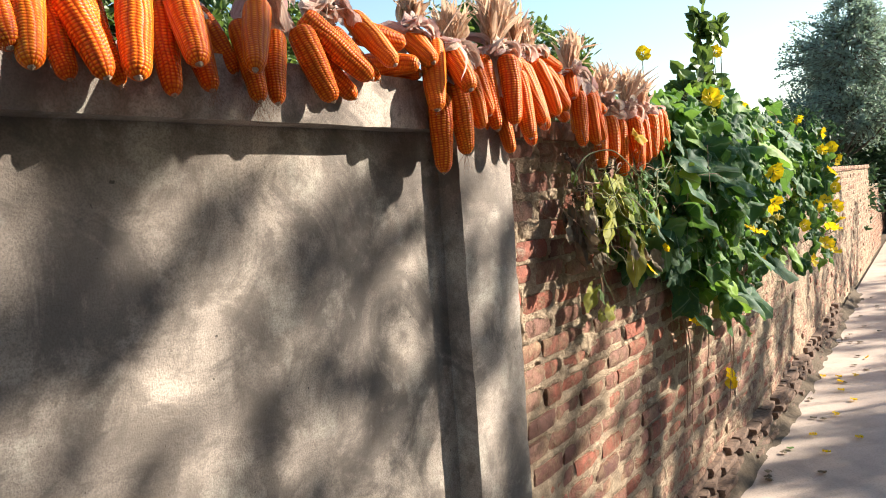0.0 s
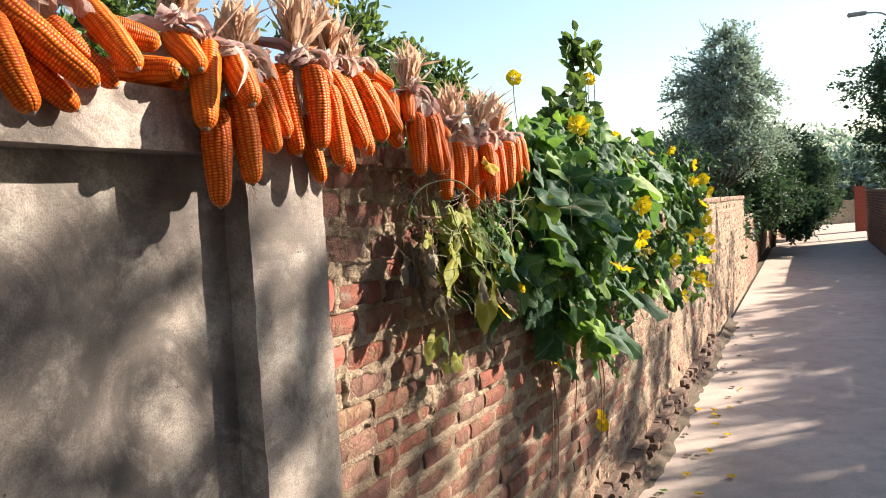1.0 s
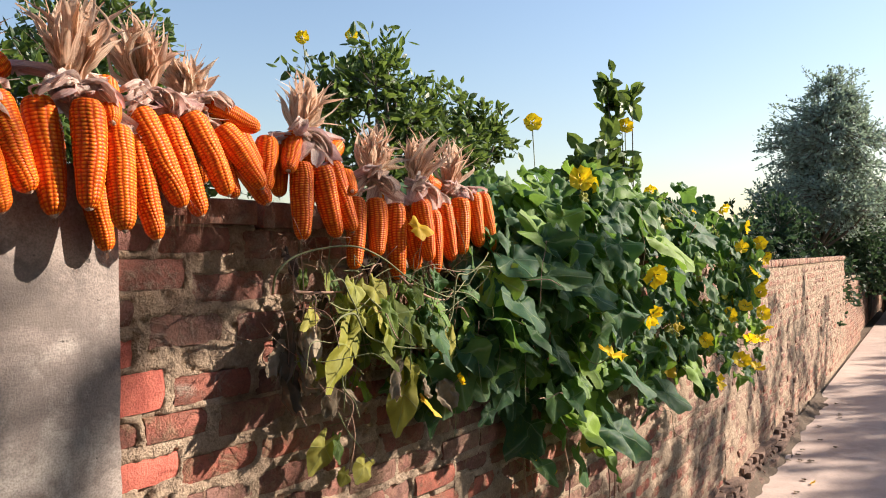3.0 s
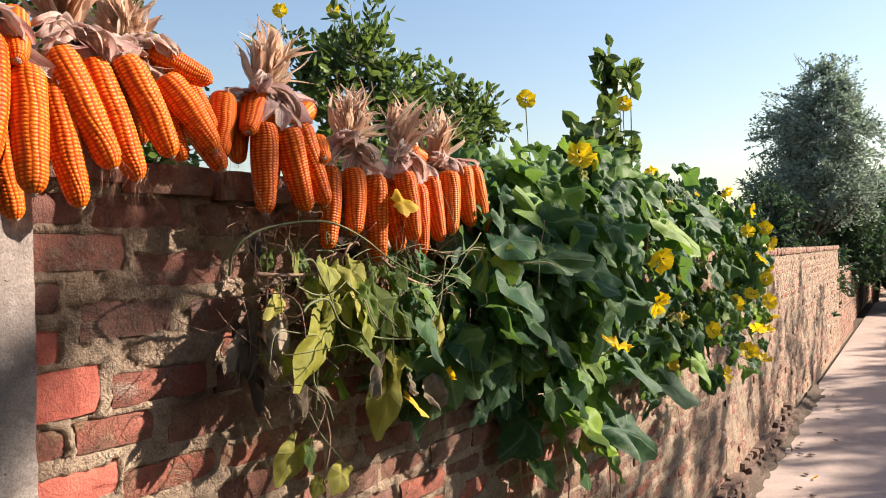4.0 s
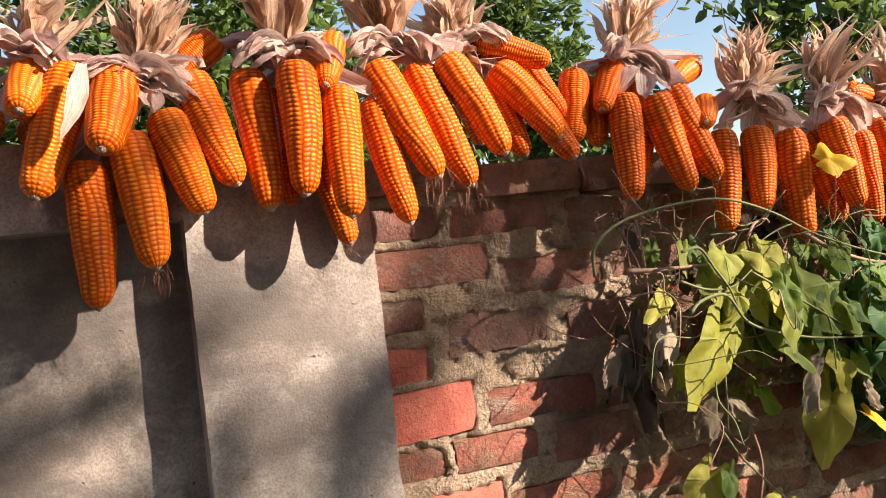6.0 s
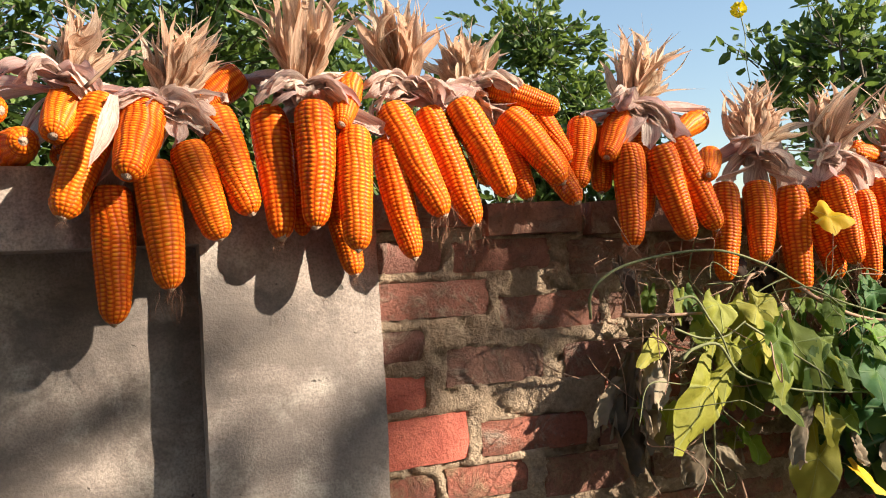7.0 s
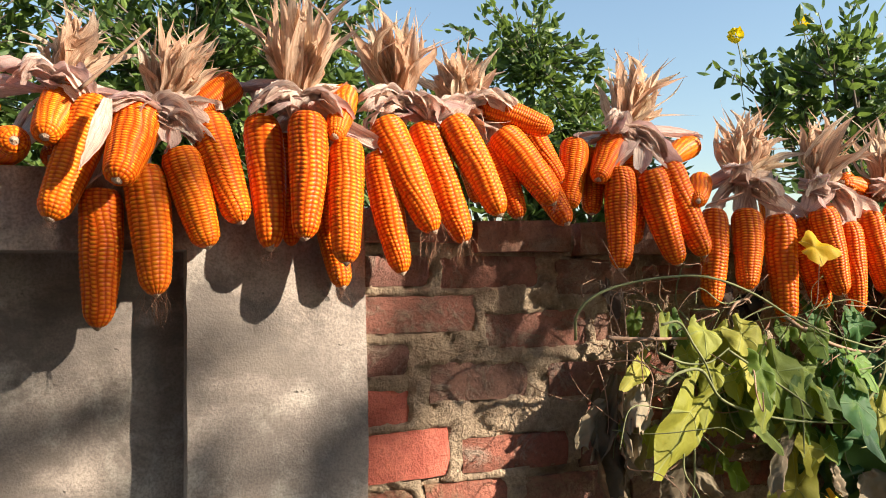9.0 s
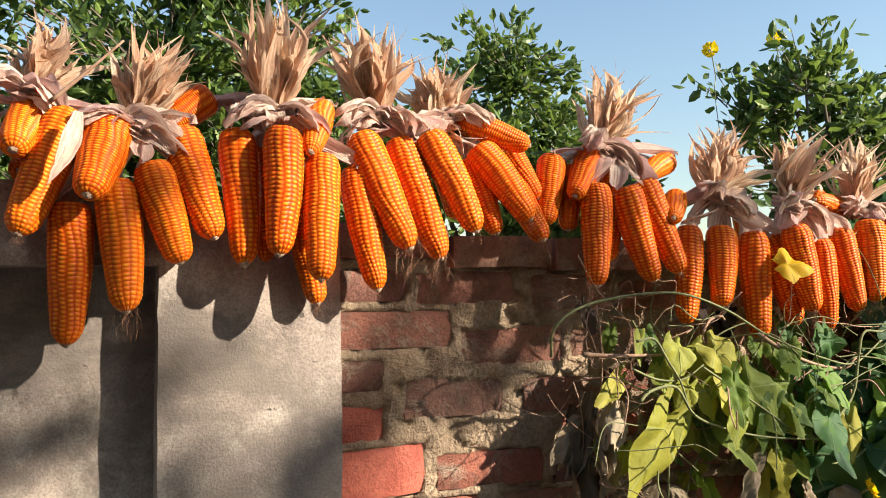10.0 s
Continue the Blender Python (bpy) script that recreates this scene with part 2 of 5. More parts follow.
# Haze is put into this leaf colour: pale, bluish grey-green for the far trees.
FAR_LEAF = make_leaf("hazed_tree_leaf", [(0.0, (0.25, 0.31, 0.27)), (0.6, (0.33, 0.40, 0.335)), (1.0, (0.42, 0.50, 0.40))], 0.5, 0.4, young=(0.26, 0.38, 0.18))
# Darker, duller green with the orchard's shade put into the colour.
ORCHARD = make_leaf("shaded_orchard_leaf", [(0.0, (0.030, 0.058, 0.034)), (0.6, (0.048, 0.088, 0.046)), (1.0, (0.075, 0.13, 0.058))], 0.6, 0.3, spec=0.2, young=(0.09, 0.16, 0.05))
STEM = make_plain("vine_stem", (0.12, 0.135, 0.06), (0.25, 0.26, 0.12), 40, 0.75)
DRY_STEM = make_plain("dry_stem", (0.22, 0.13, 0.08), (0.42, 0.28, 0.19), 50, 0.8)
BARK = make_plain("bark", (0.07, 0.055, 0.04), (0.17, 0.14, 0.11), 45, 0.9)
RUBBLE = make_plain("earth_stained_rubble", (0.07, 0.048, 0.036), (0.26, 0.175, 0.125), 34, 0.95, 0.8)
METAL = make_plain("weathered_concrete_pole", (0.28, 0.27, 0.26), (0.40, 0.39, 0.37), 20)
RED_PAINT = make_plain("faded_red_paint", (0.30, 0.07, 0.05), (0.42, 0.12, 0.08), 12)


# ---- building helpers ----
def mesh_of(name, verts, faces, material, smooth=False):
    me = bpy.data.meshes.new(name)
    me.from_pydata([tuple(v) for v in verts], [], [tuple(f) for f in faces])
    me.materials.append(material)
    if smooth:
        me.polygons.foreach_set("use_smooth", [True] * len(me.polygons))
    me.update()
    return me


def thing(name, label, category, group="", at=(0, 0, 0)):
    ob = new(name)
    ob.empty_display_size = 0.1
    ob.location = at
    return tagged(ob, label, category, group)


def part(name, me, parent, m=None, label=""):
    """One mesh object under a thing or a part, at the world pose m."""
    ob = new(name, me)
    ob.parent = parent
    up = Matrix.Identity(4)
    while parent is not None:
        up = parent.matrix_basis @ up
        parent = parent.parent
    ob.matrix_basis = up.inverted() @ (m if m is not None else Matrix.Identity(4))
    if label:
        ob["label"] = label
    return ob


def bm_mesh(name, bm, material, smooth=False):
    me = bpy.data.meshes.new(name)
    bm.normal_update()
    bm.to_mesh(me)
    bm.free()
    me.materials.append(material)
    if smooth:
        me.polygons.foreach_set("use_smooth", [True] * len(me.polygons))
    return me


def box_into(bm, x0, x1, y0, y1, z0, z1, bevel=0.0):
    made = bmesh.ops.create_cube(bm, size=1)["verts"]
    for v in made:
        v.co = Vector((x0 if v.co.x < 0 else x1, y0 if v.co.y < 0 else y1, z0 if v.co.z < 0 else z1))
    if bevel:
        edges = list({e for v in made for e in v.link_edges})
        bmesh.ops.bevel(bm, geom=edges, offset=bevel, segments=2, affect="EDGES")


def tube(path, radius, sides=6, taper=1.0):
    """Verts and faces of a tube along a path of points."""
    verts, faces = [], []
    n = len(path)
    for k, p in enumerate(path):
        ahead = (path[min(k + 1, n - 1)] - path[max(k - 1, 0)]).normalized()
        side = ahead.cross(Vector((0.31, 0.17, 0.93))).normalized()
        up = side.cross(ahead)
        r = radius * (1 + (taper - 1) * k / (n - 1))
        for s in range(sides):
            a = 2 * math.pi * s / sides
            verts.append(p + (side * math.cos(a) + up * math.sin(a)) * r)
    for k in range(n - 1):
        for s in range(sides):
            a, b = k * sides + s, k * sides + (s + 1) % sides
            faces.append((a, b, b + sides, a + sides))
    faces.append(tuple(range(sides))[::-1])
    faces.append(tuple((n - 1) * sides + s for s in range(sides)))
    return verts, faces


def bend(points, steps=8):
    """A smooth path through points."""
    pts = [Vector(p) for p in points]
    pts = [2 * pts[0] - pts[1]] + pts + [2 * pts[-1] - pts[-2]]
    out = []
    for k in range(1, len(pts) - 2):
        a, b, c, d = pts[k - 1 : k + 3]
        for s in range(steps):
            t = s / steps
            out.append(0.5 * (2 * b + (c - a) * t + (2 * a - 5 * b + 4 * c - d) * t * t + (3 * b - a - 3 * c + d) * t ** 3))
    out.append(pts[-2])
    return out


def facing(place, normal, along, size=1.0, spin=0.0):
    """A pose whose z is the normal and whose y lies along a way."""
    z = Vector(normal).normalized()
    y = Vector(along)
    y = (y - z * y.dot(z)).normalized()
    x = y.cross(z)
    m = Matrix((x, y, z)).transposed().to_4x4()
    return Matrix.Translation(place) @ m @ Matrix.Rotation(spin, 4, "Z") @ Matrix.Diagonal((size, size, size, 1))


def rnd(a, b):
    return random.uniform(a, b)


# ---- ground and lane ----
def grid_sheet(name, xs, ys, height, material):
    verts = [(x, y, height(x, y)) for y in ys for x in xs]
    w = len(xs)
    faces = [(j * w + i, j * w + i + 1, (j + 1) * w + i + 1, (j + 1) * w + i) for j in range(len(ys) - 1) for i in range(w - 1)]
    return mesh_of(name, verts, faces, material)


far = [-900, -300, -100, -40, -15, -6, -3, -1, 1, 3, 6, 10, 15, 25, 40, 60, 100, 300, 900]
ground = new("ground", grid_sheet("ground", far, far, lambda x, y: -0.03, SOIL))
tagged(ground, "bare brown earth under the lane and the orchard", "ground", kind="structure")


def lane_left(x):
    """The left wall's foot: straight, then bending off to the left."""
    return 0.0 if x < 3.5 else 0.0385 * (x - 3.5)


def lane_right(x):
    return -2.45 + 0.015 * x


road_xs = [-6 + 0.5 * k for k in range(101)]
verts, faces = [], []
for k, x in enumerate(road_xs):
    for j in range(7):
        y = lane_right(x) + (lane_left(x) - 0.04 - lane_right(x)) * j / 6
        verts.append((x, y, 0.006 * noise.noise((x * 0.7, y * 0.7, 0))))
    if k:
        for j in range(6):
            a = (k - 1) * 7 + j
            faces.append((a, a + 7, a + 8, a + 1))
road = new("road", mesh_of("road", verts, faces, ROAD))
tagged(road, "worn grey-pink concrete lane, mostly in shade", "road", kind="structure")

# ---- the old brick wall ----
BRICK_L, COURSE, BRICK_H = 0.205, 0.0785, 0.0565


def brick_mesh(name, seed):
    """A worn brick with rounded, chipped edges; its face looks along -y, its length is 1, height 1 and depth 1."""
    rng = random.Random(seed)
    nx, nz = 5, 4
    verts, faces = [], []
    for j in range(nz):
        for i in range(nx):
            u, v = i / (nx - 1) - 0.5, j / (nz - 1) - 0.5
            edge = (abs(u) > 0.49) + (abs(v) > 0.49)
            chip = rng.uniform(0.0, 0.05)
            verts.append((u * (1 - 0.02 * rng.random() * (edge > 0)), -0.5 + (0.03 + chip * 0.8) * edge + rng.uniform(-0.014, 0.014), v * (1 - 0.06 * rng.random() * (edge > 0))))
    for j in range(nz - 1):
        for i in range(nx - 1):
            a = j * nx + i
            faces.append((a, a + 1, a + nx + 1, a + nx))
    rim = [i for i in range(nx)] + [j * nx + nx - 1 for j in range(1, nz)] + [(nz - 1) * nx + i for i in range(nx - 2, -1, -1)] + [j * nx for j in range(nz - 2, 0, -1)]
    first = len(verts)
    for r in rim:
        x, y, z = verts[r]
        verts.append((x * 1.0, 0.5, z * 1.0))
    for k in range(len(rim)):
        q = (k + 1) % len(rim)
        faces.append((rim[q], rim[k], first + k, first + q))
    return verts, faces


BRICK_SHAPES = [brick_mesh("brick", 40 + k) for k in range(8)]


def softened(me, angle=1.0):
    me.polygons.foreach_set("use_smooth", [True] * len(me.polygons))
    me.set_sharp_from_angle(angle=angle)
    return me


BRICK_MESHES = [softened(mesh_of("brick", v, f, BRICK)) for v, f in BRICK_SHAPES]
WORN_BRICK = make_brick("worn_brick", 0.47, 0.60, ((0.24, 0.152, 0.092), (0.42, 0.285, 0.172)))
MUDDY_MESHES = [softened(mesh_of("brick", v, f, WORN_BRICK)) for v, f in BRICK_SHAPES]
RED_MESHES = [softened(mesh_of("brick", v, f, RED_BRICK)) for v, f in BRICK_SHAPES[:4]]
RUBBLE_MESHES = [softened(mesh_of("rubble", v, f, RUBBLE), 0.35) for v, f in BRICK_SHAPES]


def wall_y(x):
    return lane_left(x)


def course_dip(x):
    """The courses sag a little just past the pillar."""
    t = min(max(x / 0.25, 0), 1)
    return -0.025 * t * t * (3 - 2 * t) + 0.006 * math.sin(x * 2.1)


wall = thing("wall_brick", "old weathered red-brown brick wall with crumbling mortar joints", "wall")
tagged(wall, kind="structure")


bm = bmesh.new()
box_into(bm, -0.06, 3.6, 0.03, 0.2, -0.03, 1.84)
part("wall_core", bm_mesh("wall_core", bm, MORTAR), wall)
core_v = [(3.6, wall_y(3.6) + 0.03, -0.03), (13.3, wall_y(13.3) + 0.03, -0.03), (13.3, wall_y(13.3) + 0.22, -0.03), (3.6, wall_y(3.6) + 0.22, -0.03)]
core_v += [(x, y, 1.60) for x, y, z in core_v]
part("wall_core", mesh_of("wall_core", core_v, [(0, 1, 5, 4), (1, 2, 6, 5), (2, 3, 7, 6), (3, 0, 4, 7), (4, 5, 6, 7)], MORTAR), wall)

rng = random.Random(11)
rest_v, rest_f, laid = [], [], []


def lay_brick(x0, x1, z, proud=0.0, single=True, high=BRICK_H, red=False):
    x = (x0 + x1) / 2
    turn = math.atan2(wall_y(x1) - wall_y(x0), x1 - x0)
    depth = 0.09
    m = (Matrix.Translation((x, wall_y(x) + depth / 2 - proud + rng.uniform(-0.004, 0.005), z)) @ Matrix.Rotation(turn + rng.gauss(0, 0.008), 4, "Z")
         @ Matrix.Rotation(rng.gauss(0, 0.012), 4, "Y") @ Matrix.Diagonal((x1 - x0, depth, high * rng.uniform(0.94, 1.05), 1)))
    laid.append((x0, x1, z - high / 2, z + high / 2))
    k = rng.randrange(8)
    if single:
        return part("brick", RED_MESHES[k % 4] if red else BRICK_MESHES[k] if x < 0.9 and z > 1.4 else MUDDY_MESHES[k], wall, m)
    v, f = BRICK_SHAPES[k]
    base = len(rest_v)
    rest_v.extend(m @ Vector(p) for p in v)
    rest_f.extend(tuple(base + q for q in g) for g in f)


# The first bricks beside the pillar, course by course from the top: start, end, height of the middle, thickness.
FIRST = [
    ((-0.05, 0.10, 1.778, 0.058), (0.117, 0.311, 1.775, 0.062), (0.345, 0.52, 1.764, 0.068)),
    ((-0.05, 0.183, 1.703, 0.068), (0.20, 0.409, 1.67, 0.070), (0.425, 0.63, 1.668, 0.062)),
    ((-0.05, 0.057, 1.627, 0.055), (0.093, 0.283, 1.584, 0.068), (0.322, 0.50, 1.577, 0.064)),
    ((-0.05, 0.061, 1.547, 0.062), (0.40, 0.57, 1.51, 0.052)),
    ((-0.05, 0.127, 1.465, 0.084), (0.15, 0.36, 1.454, 0.064), (0.385, 0.59, 1.444, 0.060)),
    ((-0.05, 0.065, 1.385, 0.050), (0.082, 0.235, 1.385, 0.058), (0.266, 0.479, 1.373, 0.070)),
]
count = 0
for c in range(22):
    z = 1.776 - COURSE * c
    if z < 0.03:
        break
    x0, x1 = -0.05, rng.choice((0.05, 0.15)) + rng.uniform(-0.015, 0.015)
    if c < len(FIRST):
        for a, b, high, thick in FIRST[c]:
            lay_brick(a, b, high, rng.uniform(-0.002, 0.003), True, thick, red=a < 0 and c in (3, 4))
            count += 1
        x0 = b + 0.014
        x1 = x0 + BRICK_L * rng.uniform(0.93, 1.05)
    while x0 < 13.2 and (x0 < 3.4 or z < 1.6):
        one = x0 < 3.1 and z > 0.42 and count < 300
        count += one
        lay_brick(x0, x1, z + course_dip((x0 + x1) / 2) * (1 if x0 < 3 else 0.6), rng.uniform(-0.002, 0.004) if z > 1.2 and x0 < 1.2 else rng.uniform(-0.006, 0.012), one, red=x0 < 0 and c == 6)
        x0 = x1 + rng.uniform(0.008, 0.02)
        x1 = x0 + (BRICK_L * rng.uniform(0.93, 1.05) if rng.random() < 0.86 else BRICK_L * rng.uniform(0.45, 0.6))
# A course of proud bricks under the wall's top.
x0 = -0.05
while x0 < 13.2:
    x1 = x0 + BRICK_L * rng.uniform(0.9, 1.08)
    lay_brick(x0, x1, 1.855 + course_dip(x0) if x0 < 3.4 else 1.63, 0.028, x0 < 1.0, 0.06)
    x0 = x1 + rng.uniform(0.006, 0.02)
tagged(part("far_bricks", softened(mesh_of("far_bricks", rest_v, rest_f, FAR_BRICK)), wall), kind="stuff")



def mortar_sheet(x0, x1, step, z0, z1, cover=0.0):
    """Mortar that fills the joints, crumbles in places and is smeared over some brick edges."""
    nx, nz = int((x1 - x0) / step) + 1, int((z1 - z0) / step) + 1
    xs, zs = np.linspace(x0, x1, nx), np.linspace(z0, z1, nz)
    gx, gz = np.meshgrid(xs, zs)
    rag = np.array([[noise.noise((x * 55, z * 55, 2.0)) for x in xs] for z in zs]) * 0.006
    gap = np.full(gx.shape, 1.0)                                   # distance to the nearest brick, negative inside it
    for a, b, c, d in laid:
        if b > x0 - 0.05 and a < x1 + 0.05 and d > z0 - 0.05 and c < z1 + 0.05:
            gap = np.minimum(gap, np.maximum(np.maximum(a - gx, gx - b), np.maximum(c - gz, gz - d)))
    gap = gap + rag
    verts = []
    for j in range(nz):
        for i in range(nx):
            x, z, g = xs[i], zs[j], gap[j, i]
            crumb = noise.fractal((x * 34, z * 34, 3.1), 0.7, 2.0, 4)
            slow = noise.noise((x * 6, z * 7, 9.0))
            y = 0.0015 + (0.0062 if cover < 0.012 else 0.004) * crumb - 0.011 * max(0.0, slow)
            if noise.noise((x * 19, z * 23, 31.0)) > 0.33:         # lost mortar
                y += 0.011 if cover < 0.012 else 0.006
            inside = min(1.0, max(0.0, (-g - 0.001 - 0.016 * max(0.0, slow - 0.05) - 0.04 * max(0.0, slow - 0.30) - cover * max(0.0, slow + 0.22)) / 0.006))
            y = y * (1 - inside) + 0.02 * inside
            verts.append((x, wall_y(x) + y - cover * 0.12, z))
    faces = [(j * nx + i, j * nx + i + 1, (j + 1) * nx + i + 1, (j + 1) * nx + i) for j in range(nz - 1) for i in range(nx - 1)]
    return verts, faces


for x0, x1, step, z0, z1, cover in ((-0.06, 1.2, 0.006, 1.0, 1.84, 0), (-0.06, 1.2, 0.02, 0.0, 1.0, 0.01), (1.2, 2.6, 0.012, 0.0, 1.84, 0.015), (2.6, 3.5, 0.016, 0.0, 1.72, 0.03), (3.5, 4.6, 0.016, 0.0, 1.60, 0.03), (4.6, 13.3, 0.04, 0.0, 1.60, 0.04)):
    v, f = mortar_sheet(x0, x1, step, z0, z1, cover)
    part("mortar", mesh_of("mortar", v, f, MORTAR, True), wall, label="sandy grey crumbling mortar")

# ---- the crumbling footing along the wall ----
footing = thing("footing", "crumbling earth-stained brick rubble footing along the wall", "footing")
tagged(footing, kind="structure")
for c in range(5):
    x = 0.6
    while x < 7.4:
        w = rng.choice((0.10, 0.16, 0.22)) * rng.uniform(0.8, 1.15)
        top = 3.6 + 2.4 * noise.noise((x * 0.9, 2, 1))
        if c < top:
            out = 0.085 - 0.014 * c + 0.05 * noise.noise((x * 1.6, c * 0.5, 5)) + rng.uniform(-0.02, 0.02)
            m = (Matrix.Translation((x + w / 2, wall_y(x) - out + 0.05, 0.018 + 0.044 * c + rng.gauss(0, 0.003))) @ Matrix.Rotation(rng.gauss(0, 0.09), 4, "Z")
                 @ Matrix.Rotation(rng.gauss(0, 0.035), 4, "Y") @ Matrix.Diagonal((w, 0.11, 0.043 * rng.uniform(0.8, 1.05), 1)))
            part("rubble", RUBBLE_MESHES[rng.randrange(8)], footing, m)
        x += w + rng.uniform(0.0, 0.02) + (0.1 if rng.random() < 0.08 else 0)
lump_v, lump_f = [], []
xs = [1.0 + 0.04 * k for k in range(210)]
for x in xs:
    for j in range(6):
        o = 0.04 + 0.03 * j + 0.03 * noise.noise((x * 2, j * 0.4, 2))
        lump_v.append((x, wall_y(x) - o, max(-0.02, 0.07 - 0.021 * j + 0.04 * noise.noise((x * 5, j * 1.2, 8)))))
for k in range(len(xs) - 1):
    for j in range(5):
        a = k * 6 + j
        lump_f.append((a, a + 6, a + 7, a + 1)[::-1])
part("earth_bank", mesh_of("earth_bank", lump_v, lump_f, SOIL, True), footing, label="crumbled earth at the wall's foot")

# ---- the plastered pillar and panel ----
PANEL_SLOPE = 0.02
pillar = thing("pillar", "square grey cement-plastered wall pillar", "pillar")
tagged(pillar, kind="structure")


def plaster_slab(name, x0, x1, y0, y1, z0, z1, step=0.03, bevel=0.006, parent=None, m=None):
    """A plastered block whose faces waver slightly and whose edges are rounded."""
    bm = bmesh.new()
    box_into(bm, x0, x1, y0, y1, z0, z1)
    cuts = lambda d: max(1, int(d / step))
    for axis, a, b in ((0, x0, x1), (1, y0, y1), (2, z0, z1)):
        n = min(60, cuts(b - a))
        for k in range(1, n):
            no = [0, 0, 0]
            no[axis] = 1
            co = [0, 0, 0]
            co[axis] = a + (b - a) * k / n
            bmesh.ops.bisect_plane(bm, geom=list(bm.verts) + list(bm.edges) + list(bm.faces), plane_co=co, plane_no=no)
    for v in bm.verts:
        edge = sum((abs(v.co.x - x0) < 1e-4 or abs(v.co.x - x1) < 1e-4, abs(v.co.y - y0) < 1e-4 or abs(v.co.y - y1) < 1e-4, abs(v.co.z - z0) < 1e-4 or abs(v.co.z - z1) < 1e-4))
        n = noise.noise_vector(v.co * 9) * 0.0018 + noise.noise_vector(v.co * 38) * (0.0022 if edge > 1 else 0.0007)
        if edge > 1:
            c = Vector(((x0 + x1) / 2, (y0 + y1) / 2, v.co.z))
            n += (c - v.co).normalized() * bevel * 0.5
        v.co += n
    me = bm_mesh(name, bm, PLASTER, True)
    me.set_sharp_from_angle(angle=0.7)
    return part(name, me, parent, m)


plaster_slab("shaft", -0.311, -0.044, -0.107, 0.12, -0.03, 1.90, parent=pillar)

panel_pose = Matrix.Translation((-0.30, -0.042, 0)) @ Matrix.Rotation(-math.atan(PANEL_SLOPE), 4, "Z")
panel = thing("wall_plaster", "long grey cement-plastered wall under a projecting coping", "wall")
tagged(panel, kind="structure")
plaster_slab("panel", -4.2, 0.0, 0.0, 0.18, -0.03, 1.83, 0.05, parent=panel, m=panel_pose)
plaster_slab("coping", -4.2, 0.004, -0.066, 0.20, 1.806, 1.920, 0.05, parent=panel, m=panel_pose)

# ---- corn ----
def cob_mesh(name, seed, rows):
    """An ear of ripe corn, every kernel a raised bead: from its butt at z = 0 to its tip at z = 1, 1 in radius."""
    rng = random.Random(seed)
    along, us, ws = rng.randrange(29, 34), (0.0, 0.2, 0.5, 0.8), (0.0, 0.23, 0.5, 0.77)
    n_a, n_z = rows * 4, along * 4
    verts, faces, cell = [], [], []
    lift = [[rng.uniform(0.8, 1.12) * (0.3 if rng.random() < 0.012 else 1.0) for _ in range(rows)] for _ in range(along + 1)]
    wob = (rng.uniform(0, 6.3), rng.uniform(0.04, 0.09), rng.uniform(4, 8), rng.uniform(0, 6.3), rng.uniform(0.03, 0.06), rng.uniform(9, 14))
    lag = [rng.uniform(-0.35, 0.35) for row in range(rows)]
    twist, sway = rng.uniform(-0.35, 0.35), rng.uniform(-0.05, 0.05)
    slim, full = rng.uniform(0.30, 0.42), rng.uniform(0.28, 0.42)
    for j in range(n_z + 1):
        t = (j // 4 + ws[j % 4]) / along if j < n_z else 1.0
        body = 0.50 + 0.50 * math.sqrt(1 - (1 - min(1.0, t / 0.16)) ** 2)
        if t > full:
            body *= 1 - slim * ((t - full) / (1 - full)) ** 1.5
        if t > 0.88:
            body *= math.sqrt(max(0.0, 1 - ((t - 0.88) / 0.128) ** 2))
        k = min(j // 4, along)
        rough = 1 + 2.2 * max(0.0, t - 0.72)
        for i in range(n_a):
            row = i // 4
            phase = lag[row] / along * min(1, t * 6, (1 - t) * 6)
            h_u, h_w = (0.0, 0.82, 1.0, 0.82)[i % 4], (0.0, 0.76, 1.0, 0.76)[j % 4]
            h = (0.45 + 0.55 * h_u) * (0.25 + 0.75 * h_w)
            turn = 2 * math.pi * (row + us[i % 4]) / rows
            drift = rough * (wob[1] * math.sin(wob[2] * t + wob[0] + turn) + wob[4] * math.sin(wob[5] * t + wob[3] + 2 * turn))
            a = turn + twist * t + drift
            r = body * (0.945 + 0.055 * h * lift[k][row])
            verts.append((math.cos(a) * r + sway * math.sin(t * 3.1) * 3, math.sin(a) * r, t + phase))
    for j in range(n_z):
        for i in range(n_a):
            a, b = j * n_a + i, j * n_a + (i + 1) % n_a
            faces.append((a, b, b + n_a, a + n_a))
            u0, u1 = i // 4 + us[i % 4], (i + 1) // 4 + us[(i + 1) % 4]
            w0, w1 = j // 4 + ws[j % 4], (j + 1) // 4 + ws[(j + 1) % 4]
            cell += [u0, w0, 0, u1, w0, 0, u1, w1, 0, u0, w1, 0]
    faces.append(tuple(range(n_a))[::-1])
    cell += [0.0] * (3 * n_a)
    me = mesh_of(name, verts, faces, CORN, True)
    me.attributes.new("cell", "FLOAT_VECTOR", "CORNER").data.foreach_set("vector", cell)
    return me


